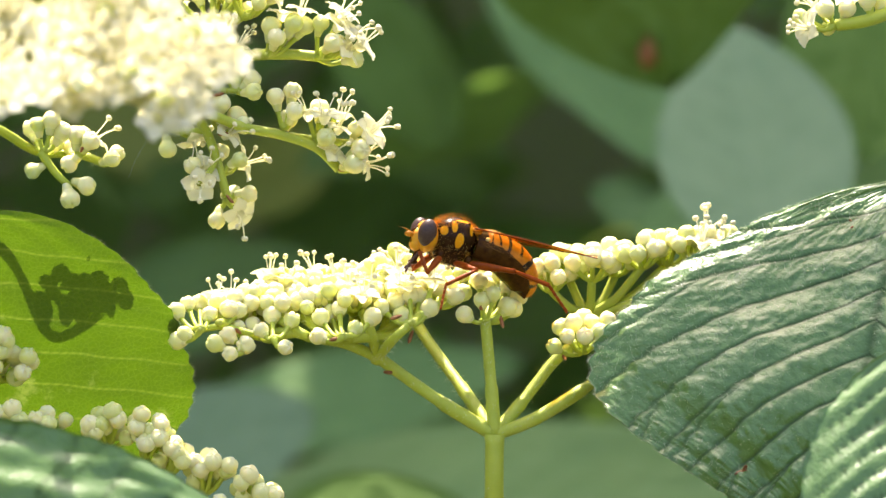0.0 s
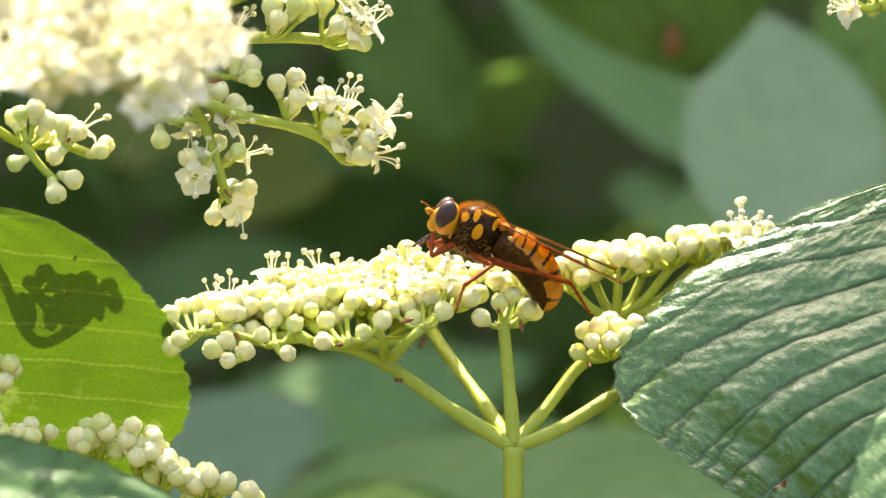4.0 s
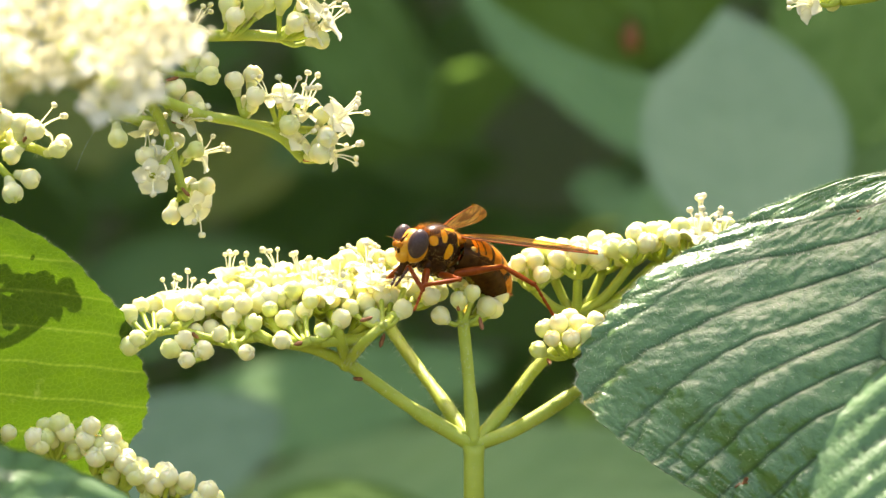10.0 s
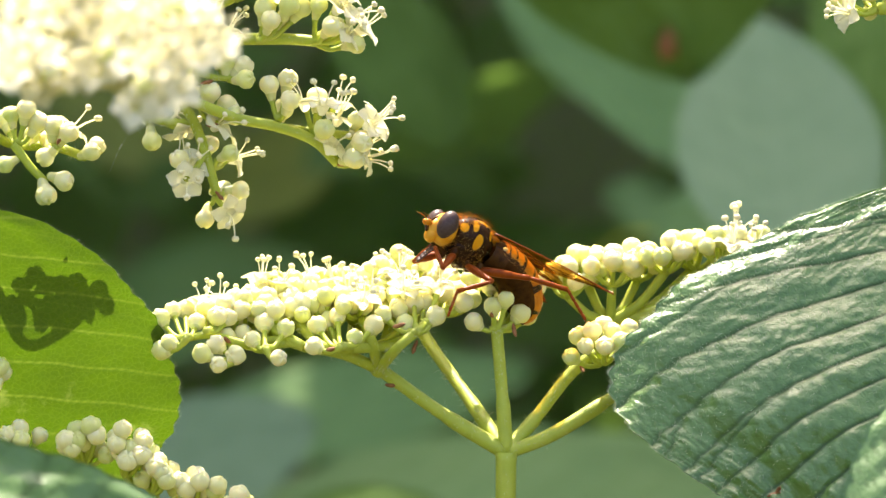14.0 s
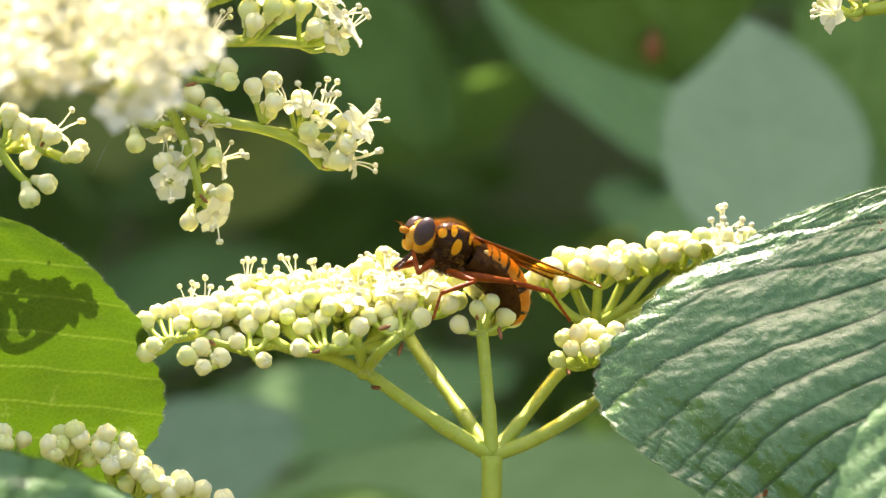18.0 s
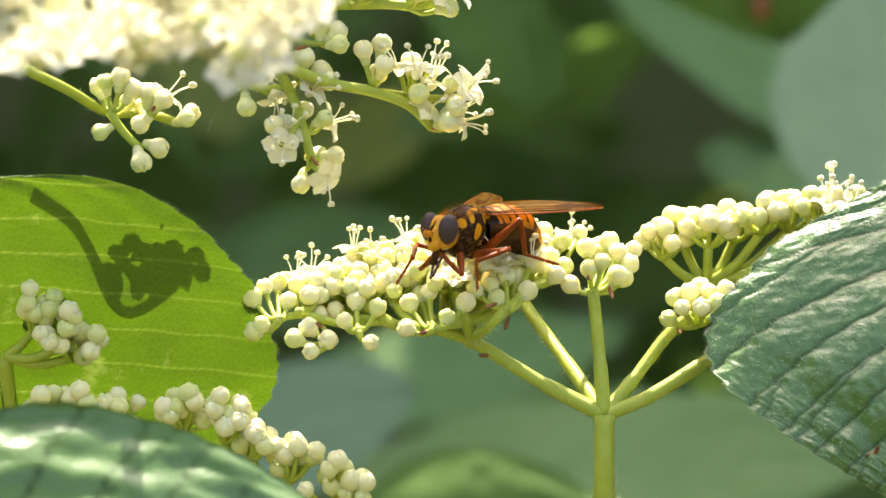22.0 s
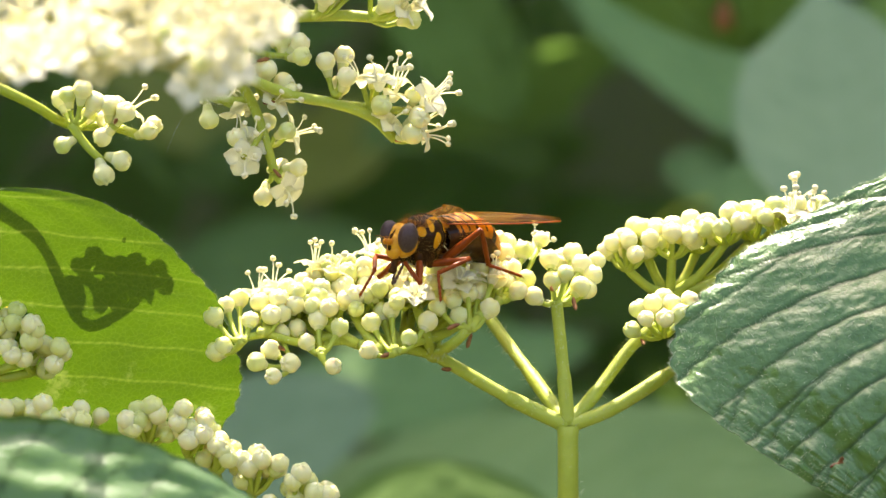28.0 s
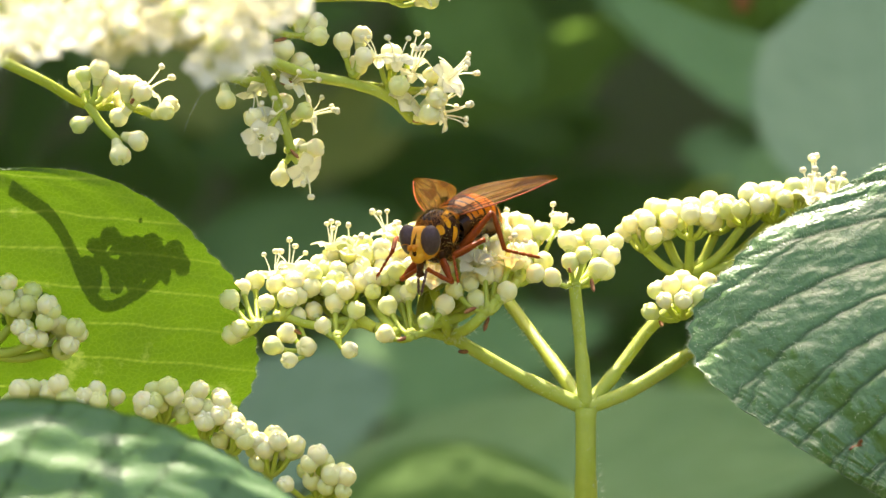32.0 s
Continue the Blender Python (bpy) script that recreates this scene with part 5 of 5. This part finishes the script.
    # legs: femur, tibia and tarsus, each along its own z axis
    for pair, hx, hz, fl, tl, sl, fr in (("front", 2.3, -3.2, 4.3, 4.0, 3.4, 0.58), ("middle", -0.2, -3.8, 5.6, 5.4, 4.2, 0.58), ("hind", -2.4, -3.6, 7.4, 5.6, 5.0, 0.66)):
        for s in (1, -1):
            bits = []
            for name, length, r0, r1 in (("femur", fl, fr, fr * 0.62), ("tibia", tl, fr * 0.5, fr * 0.55), ("tarsus", sl, fr * 0.36, fr * 0.26)):
                g = Geo()
                if name == "tarsus":
                    for q in range(5):
                        z0, z1 = length * q / 5, length * (q + 1) / 5
                        g.tube([(0, 0, z0), (0, 0, z0 + 0.15), (0, 0, z1 - 0.12), (0, 0, z1)], [r0 * 0.7, r0, r0 * 1.05, r0 * 0.6], 8)
                    g.tube([(0, 0, length), (0.3, 0.1, length + 0.35)], [0.08, 0.03], 5)
                else:
                    g.tube([(0, 0, length * q / 8) for q in range(9)], [r0 * 0.75 + (r1 - r0 * 0.75) * q / 8 + 0.28 * r0 * math.sin(math.pi * min(1, q / 6)) for q in range(9)], 12)
                    for _ in range(60):
                        a = rng.random() * 6.28
                        z = rng.uniform(0.1, 0.95) * length
                        o = Vector((math.cos(a), math.sin(a), 0))
                        w = Vector((0, 0, 0.02))
                        g.add([o * r1 - w + Vector((0, 0, z)), o * r1 + w + Vector((0, 0, z)), o * (r1 + 0.28) + Vector((0, 0, z + 0.15))], [(0, 1, 2)])
                mat = LEG_DARK if (pair == "front" and name == "tarsus") else LEG
                bits.append(part(name, g, mat, fly))
            g = Geo()
            g.ball((hx, s * 1.5, hz + 0.3), (0.7, 0.7, 0.9), 10, 8)
            part("coxa", g, BROWN, fly)
            LEGS[(pair, s)] = (bits, Vector((hx, s * 1.6, hz)), fl, tl, sl)
    return out


WINGS = build_fly()

FLY_ROWS = [
    (0, 2.10, 0.04, 1.65, -4.4, -7.6, -157.7),
    (0.5, 1.94, 0.15, 1.80, -5.6, -12.6, -157.1),
    (1, 2.29, 0.17, 2.09, -7.1, -14.4, -160.7),
    (1.5, 2.78, 0.20, 2.38, -8.3, -16.9, -165.8),
    (2, 2.75, 0.23, 2.36, -8.6, -17.2, -165.0),
    (2.5, 2.91, 0.25, 2.39, -9.6, -17.8, -169.0),
    (3, 3.24, 0.27, 2.65, -9.5, -20.1, -173.9),
    (3.5, 3.38, 0.26, 2.75, -9.6, -21.2, -176.2),
    (5.5, 3.39, 0.20, 2.58, -6.1, -22.2, -161.0),
    (6, 3.49, 0.21, 2.70, -5.9, -23.3, -160.9),
    (6.5, 3.51, 0.19, 2.64, -5.6, -22.7, -161.7),
    (7, 3.47, 0.20, 2.48, -5.8, -22.3, -160.7),
    (7.5, 3.29, 0.19, 2.36, -5.5, -21.8, -160.4),
    (8, 3.39, 0.19, 2.33, -6.4, -21.4, -159.5),
    (8.5, 3.39, 0.20, 2.18, -6.5, -21.2, -160.0),
    (9, 2.97, 0.19, 1.79, -6.8, -18.5, -159.5),
    (9.5, 2.50, 0.07, 1.11, -3.2, -15.1, -153.2),
    (10, 3.29, 0.09, -0.26, -11.6, -5.1, -137.7),
    (10.5, 2.41, 0.09, 0.24, -6.2, -11.4, -142.7),
    (11, 2.30, 0.10, 0.70, -5.6, -14.4, -147.0),
    (11.5, 2.29, 0.08, 0.82, -5.2, -16.5, -145.9),
    (12, 2.72, 0.09, 1.57, -5.2, -20.6, -145.2),
    (12.5, 2.74, 0.09, 1.29, -4.7, -20.2, -147.3),
    (13, 2.92, 0.11, 1.51, -5.8, -22.2, -148.3),
    (13.5, 3.08, 0.09, 1.72, -3.9, -22.7, -146.7),
    (14, 3.04, 0.09, 1.52, -3.8, -22.2, -147.1),
    (14.5, 3.00, 0.09, 1.54, -3.6, -22.5, -146.7),
    (16.5, 2.97, 0.05, 1.21, -4.2, -21.4, -147.0),
    (17, 3.38, 0.08, 1.69, -2.5, -24.0, -148.4),
    (17.5, 3.39, 0.08, 1.77, -2.5, -24.0, -148.5),
    (18, 2.37, 0.08, 1.18, -3.4, -18.6, -153.0),
    (18.5, -0.25, -0.00, 1.57, 0.4, -12.1, -171.7),
    (19, -4.75, -0.06, 0.69, 3.3, 1.7, -176.3),
    (19.5, -8.36, -2.00, -0.53, 1.8, 4.9, -160.5),
    (19.65, -8.60, -4.00, -0.50, -0.9, 9.5, -144.0),
    (20, -8.90, -6.83, -0.42, -4.5, 16.2, -124.9),
    (20.5, -11.42, -6.86, -2.97, -3.2, 17.4, -126.3),
    (21, -11.06, -6.85, -2.34, -3.0, 5.6, -131.2),
    (21.5, -11.08, -6.86, -2.42, -4.2, 4.7, -131.1),
    (22, -11.17, -6.86, -2.04, -5.4, 3.4, -130.6),
    (22.5, -11.22, -6.87, -2.61, -5.3, 3.9, -130.5),
    (23, -11.74, -6.87, -1.44, -5.3, 2.8, -130.7),
    (23.5, -11.48, -6.87, -1.54, -5.5, 3.1, -130.2),
    (24, -11.46, -6.87, -1.75, -5.0, 4.9, -127.5),
    (24.5, -11.62, -6.88, -1.71, -5.7, 2.7, -130.5),
    (25, -11.67, -6.88, -1.40, -5.7, 2.9, -129.0),
    (25.5, -11.64, -6.88, -1.43, -5.8, 2.7, -130.0),
    (27.5, -11.63, -6.88, -1.50, -5.8, 2.7, -130.1),
    (28, -11.68, -6.88, -1.60, -6.0, 2.4, -130.1),
    (28.5, -11.60, -6.88, -1.50, -6.1, 2.4, -130.3),
    (29, -11.72, -6.87, -1.37, -5.8, 2.3, -130.3),
    (29.5, -11.71, -6.88, -1.49, -5.9, 2.2, -130.3),
    (30, -11.84, -6.88, -1.37, -5.7, 2.2, -130.3),
    (30.5, -11.71, -6.88, -1.46, -6.3, 2.2, -129.6),
    (31, -11.52, -6.89, -1.65, -5.5, 2.5, -130.1),
    (31.5, -12.07, -6.91, -3.36, -1.6, 14.7, -120.0),
    (32, -12.10, -6.90, -3.60, -1.7, 15.2, -118.5),
]
BEND_ROWS = [(0, 0, 0), (9, 0, 0), (13, -0.4, 0), (18.5, 0, 0), (19, -0.6, 0), (19.5, -1.7, 0.5), (20, -2.1, 1.5), (20.5, -2.7, 4), (21, -3.3, 6), (22, -3.6, 7.5), (24, -4.0, 10.5), (28, -4.5, 13), (32, -4.9, 14)]
# where the feet stand on the flowers: (from second, place)
STANCE = {
    ("hind", 1): [(0, (19.8, -1.0, -10.1)), (18.5, (19.8, -1.0, -10.1)), (18.7, (4.8, -3.0, -10.2)), (19.6, (4.8, -3.0, -9.9)), (20.0, (5.0, -4.0, -9.9)), (20.4, (2.2, -4.0, -7.3)), (32, (2.2, -4.0, -7.3))],
    ("hind", -1): [(0, (13.9, 9.0, -7.2)), (18.5, (13.9, 9.0, -7.2)), (18.9, (10.5, 8.0, -8.0)), (19.5, (10.9, 8.0, -6.4)), (20.0, (-4.5, 16.0, -4.4)), (32, (-4.5, 16.0, -4.4))],
    ("middle", 1): [(0, (0.2, -9.0, -9.3)), (18.4, (0.2, -9.0, -9.3)), (18.8, (0.6, -8.0, -9.4)), (19.5, (0.6, -8.0, -9.4)), (19.9, (-9.1, -12.0, -10.7)), (32, (-9.1, -12.0, -10.7))],
    ("middle", -1): [(0, (-3.0, 10.0, -1.2)), (18.4, (-3.0, 10.0, -1.2)), (18.8, (-13.8, 6.0, -4.8)), (19.5, (-14.6, 2.0, -4.8)), (20.0, (-20.4, -10.0, -9.9)), (32, (-20.4, -10.0, -9.9))],
}
# wings: seconds, sweep outward, lift and twist, in degrees
WING_ROWS = {1: [(0, 12, -5, -12), (5.5, 12, -3, -12), (9.1, 13, -3, -11), (9.5, 16, 6, -8), (10.0, 34, 4, 4), (10.6, 26, 2, 6), (11.2, 13, -3, -12), (18.0, 13, -2, -12), (18.5, 15, 4, -8), (19.0, 17, 11, -4), (19.4, 30, 11, 10), (20.0, 20, -1, 11), (20.5, 18, 0, 11), (21.0, 16, 3, 11), (22.0, 15, 1, 10), (31.0, 14, 0, 10), (31.5, 17, 1, 14), (32.0, 17, 1, 14)],
             -1: [(0, 12, -5, 2), (5.5, 12, -3, 2), (9.1, 13, -3, 2), (9.5, 18, 4, 4), (10.0, 36, 8, 18), (10.6, 26, 2, 6), (11.2, 13, -3, 2), (18.0, 13, -2, 2), (18.5, 20, 4, 2), (19.0, 34, 9, 2), (19.4, 44, 12, 8), (20.0, 36, -4, 12), (20.5, 35, -1, 12), (21.0, 34, 3, 8), (22.0, 33, 1, 8), (31.0, 31, 0, 8), (31.5, 34, 0, 14), (32.0, 34, 0, 14)]}
# proboscis: seconds, degrees by which it is folded back
FOLD = [(0, 0), (1, 20), (2, 72), (9, 72), (9.8, 0), (10.6, 0), (11.4, 60), (12, 72), (18, 72), (18.6, 20), (19.2, 0), (32, 0)]
# abdomen: seconds, degrees by which it is raised at the waist
RAISE = [(0, 0), (18.6, 0), (19.3, 4), (20.0, 13), (32, 15)]
# how steeply the hind foot stands
RISE = [(0, 0.9), (18.5, 0.9), (18.8, 8.0), (19.5, 8.0), (20.0, 0.15), (32, 0.15)]
# forelegs: seconds, place of the foot before the head, with the other side mirrored and a little behind
REACH = [(0, 7.5, -6.0), (1, 7.5, -6.2), (2, 6.5, -5.5), (3.5, 7.8, -5.6), (5.5, 6.8, -6.2), (7.0, 7.0, -5.6), (7.4, 9.5, -3.0), (7.8, 10.4, -6.4), (8.1, 10.4, -6.7), (8.6, 7.4, -5.4), (9.5, 7.2, -6.2), (10.5, 6.5, -6.4), (11.0, 6.8, -6.0), (12.0, 7.4, -5.8), (13.0, 7.4, -6.0),
         (14.5, 6.8, -6.0), (16.3, 8.5, 0.5), (16.8, 7.2, -5.0), (17.5, 6.8, -6.0), (18.5, 7.6, -5.8), (19.2, 7.8, -5.6), (20.0, 7.0, -6.6), (22.0, 6.8, -6.8), (25.0, 6.6, -7.0), (28.0, 6.2, -6.6), (30.0, 6.8, -6.8), (32.0, 7.0, -7.0)]


def between(rows, t):
    for a, b in zip(rows, rows[1:]):
        if t <= b[0]:
            k = 0.0 if b[0] == a[0] else max(0.0, (t - a[0]) / (b[0] - a[0]))
            k = k * k * (3 - 2 * k)
            return [u + (v - u) * k for u, v in zip(a[1:], b[1:])]
    return list(rows[-1][1:])


def along(origin, z, side):
    """A pose at origin with its z axis along z and its x axis near side."""
    z = z.normalized()
    y = z.cross(side).normalized()
    m = Matrix((y.cross(z), y, z)).transposed().to_4x4()
    m.translation = origin * MM
    return m


def leg_poses(hip, foot, lengths, pole, rise):
    """Femur, tibia and tarsus from the hip to the foot, in the fly's space."""
    fl, tl, sl = lengths
    flat = (hip - foot)
    ankle = foot + (flat.normalized() + Vector((0, 0, rise))).normalized() * sl
    d = ankle - hip
    if d.length > 0.985 * (fl + tl):
        ankle = hip + d.normalized() * 0.985 * (fl + tl)
        d = ankle - hip
    c = max(-1.0, min(1.0, (fl * fl + d.length_squared - tl * tl) / (2 * fl * d.length)))
    up = (pole - d.normalized() * pole.dot(d.normalized())).normalized()
    knee = hip + d.normalized() * fl * c + up * fl * math.sqrt(1 - c * c)
    side = d.cross(up).normalized()
    return along(hip, knee - hip, side), along(knee, ankle - knee, side), along(ankle, foot - ankle, side)


def motions():
    times = sorted({r[0] for r in FLY_ROWS} | {7.4, 18.7, 18.85, 19.2, 19.7, 20.2, 16.3})
    poses = {}
    for t in times:
        x, y, z, a, b, c = between([(r[0], *r[1:]) for r in FLY_ROWS], t)
        exact = [r for r in FLY_ROWS if r[0] == t]
        if exact:
            poses[t] = pose(x * MM, y * MM, z * MM, a, b, c)
        else:
            lo = max((r for r in FLY_ROWS if r[0] < t), key=lambda r: r[0])
            hi = min((r for r in FLY_ROWS if r[0] > t), key=lambda r: r[0])
            k = (t - lo[0]) / (hi[0] - lo[0])
            m0, m1 = pose(*[v * MM for v in lo[1:4]], *lo[4:]), pose(*[v * MM for v in hi[1:4]], *hi[4:])
            poses[t] = Matrix.LocRotScale(m0.translation.lerp(m1.translation, k), m0.to_quaternion().slerp(m1.to_quaternion(), k), None)
    walk(fly, [(t, poses[t]) for t in times])
    for (pair, s), (bits, hip, fl, tl, sl) in LEGS.items():
        rows = [[], [], []]
        for t in times:
            inv = poses[t].inverted()
            if pair == "front":
                x, z = between(REACH, t if s > 0 else max(0.0, t - 0.35))
                foot = Vector((x - (0.9 if s < 0 else 0), s * (0.9 + 0.4 * math.sin(3.1 * t)), z + 0.3 * math.sin(4.3 * t + s)))
                pole = Vector((0.5, s * 0.7, -0.8))
                rise = 0.9
            else:
                rows_f = [(r[0], *r[1]) for r in STANCE[(pair, s)]]
                foot = inv @ (Vector(between(rows_f, t)) * MM) / MM
                pole = Vector((-0.9, s * 0.8, 0.35)) if pair == "middle" else (Vector((-1.0, s * 1.3, 0.8)) if t > 18.6 and (s > 0 or t > 19.7) else Vector((-0.5, s * 0.5, 0.15)))
                rise = between(RISE, t)[0] if pair == "hind" else 0.9
            for k, m in enumerate(leg_poses(hip, foot, (fl, tl, sl), pole, rise)):
                rows[k].append((t, m))
        for k in range(3):
            walk(bits[k], rows[k])
    for s, wing in WINGS.items():
        walk(wing, [(t, Matrix.Translation(Vector((WING_BASE[0], s * WING_BASE[1], WING_BASE[2])) * MM) @ Matrix.Rotation(radians(-s * sweep), 4, "Z") @ Matrix.Rotation(radians(lift), 4, "Y") @ Matrix.Rotation(radians(-s * twist), 4, "X"))
                    for t, sweep, lift, twist in WING_ROWS[s]])
    mouth = Matrix.Translation(Vector((1.2, 0, -1.9)) * MM)
    walk(PROBOSCIS[0], [(t, mouth @ Matrix.Rotation(radians(fold), 4, "Y")) for t, fold in FOLD])
    for plate in ABDOMEN:
        walk(plate, [(t, Matrix.Translation(Vector(WAIST) * MM) @ Matrix.Rotation(radians(lift), 4, "Y")) for t, lift in RAISE])
    hub = (ORIG[left_umbellet] - Vector(JUNCTION)) * MM
    walk(ray_left, [(t, pose(0, 0, 0, 0, a, 0)) for t, a, b in BEND_ROWS])
    walk(left_umbellet, [(t, Matrix.Translation(pose(0, 0, 0, 0, a, 0) @ hub) @ pose(0, 0, 0, b, 0, 0)) for t, a, b in BEND_ROWS])


motions()
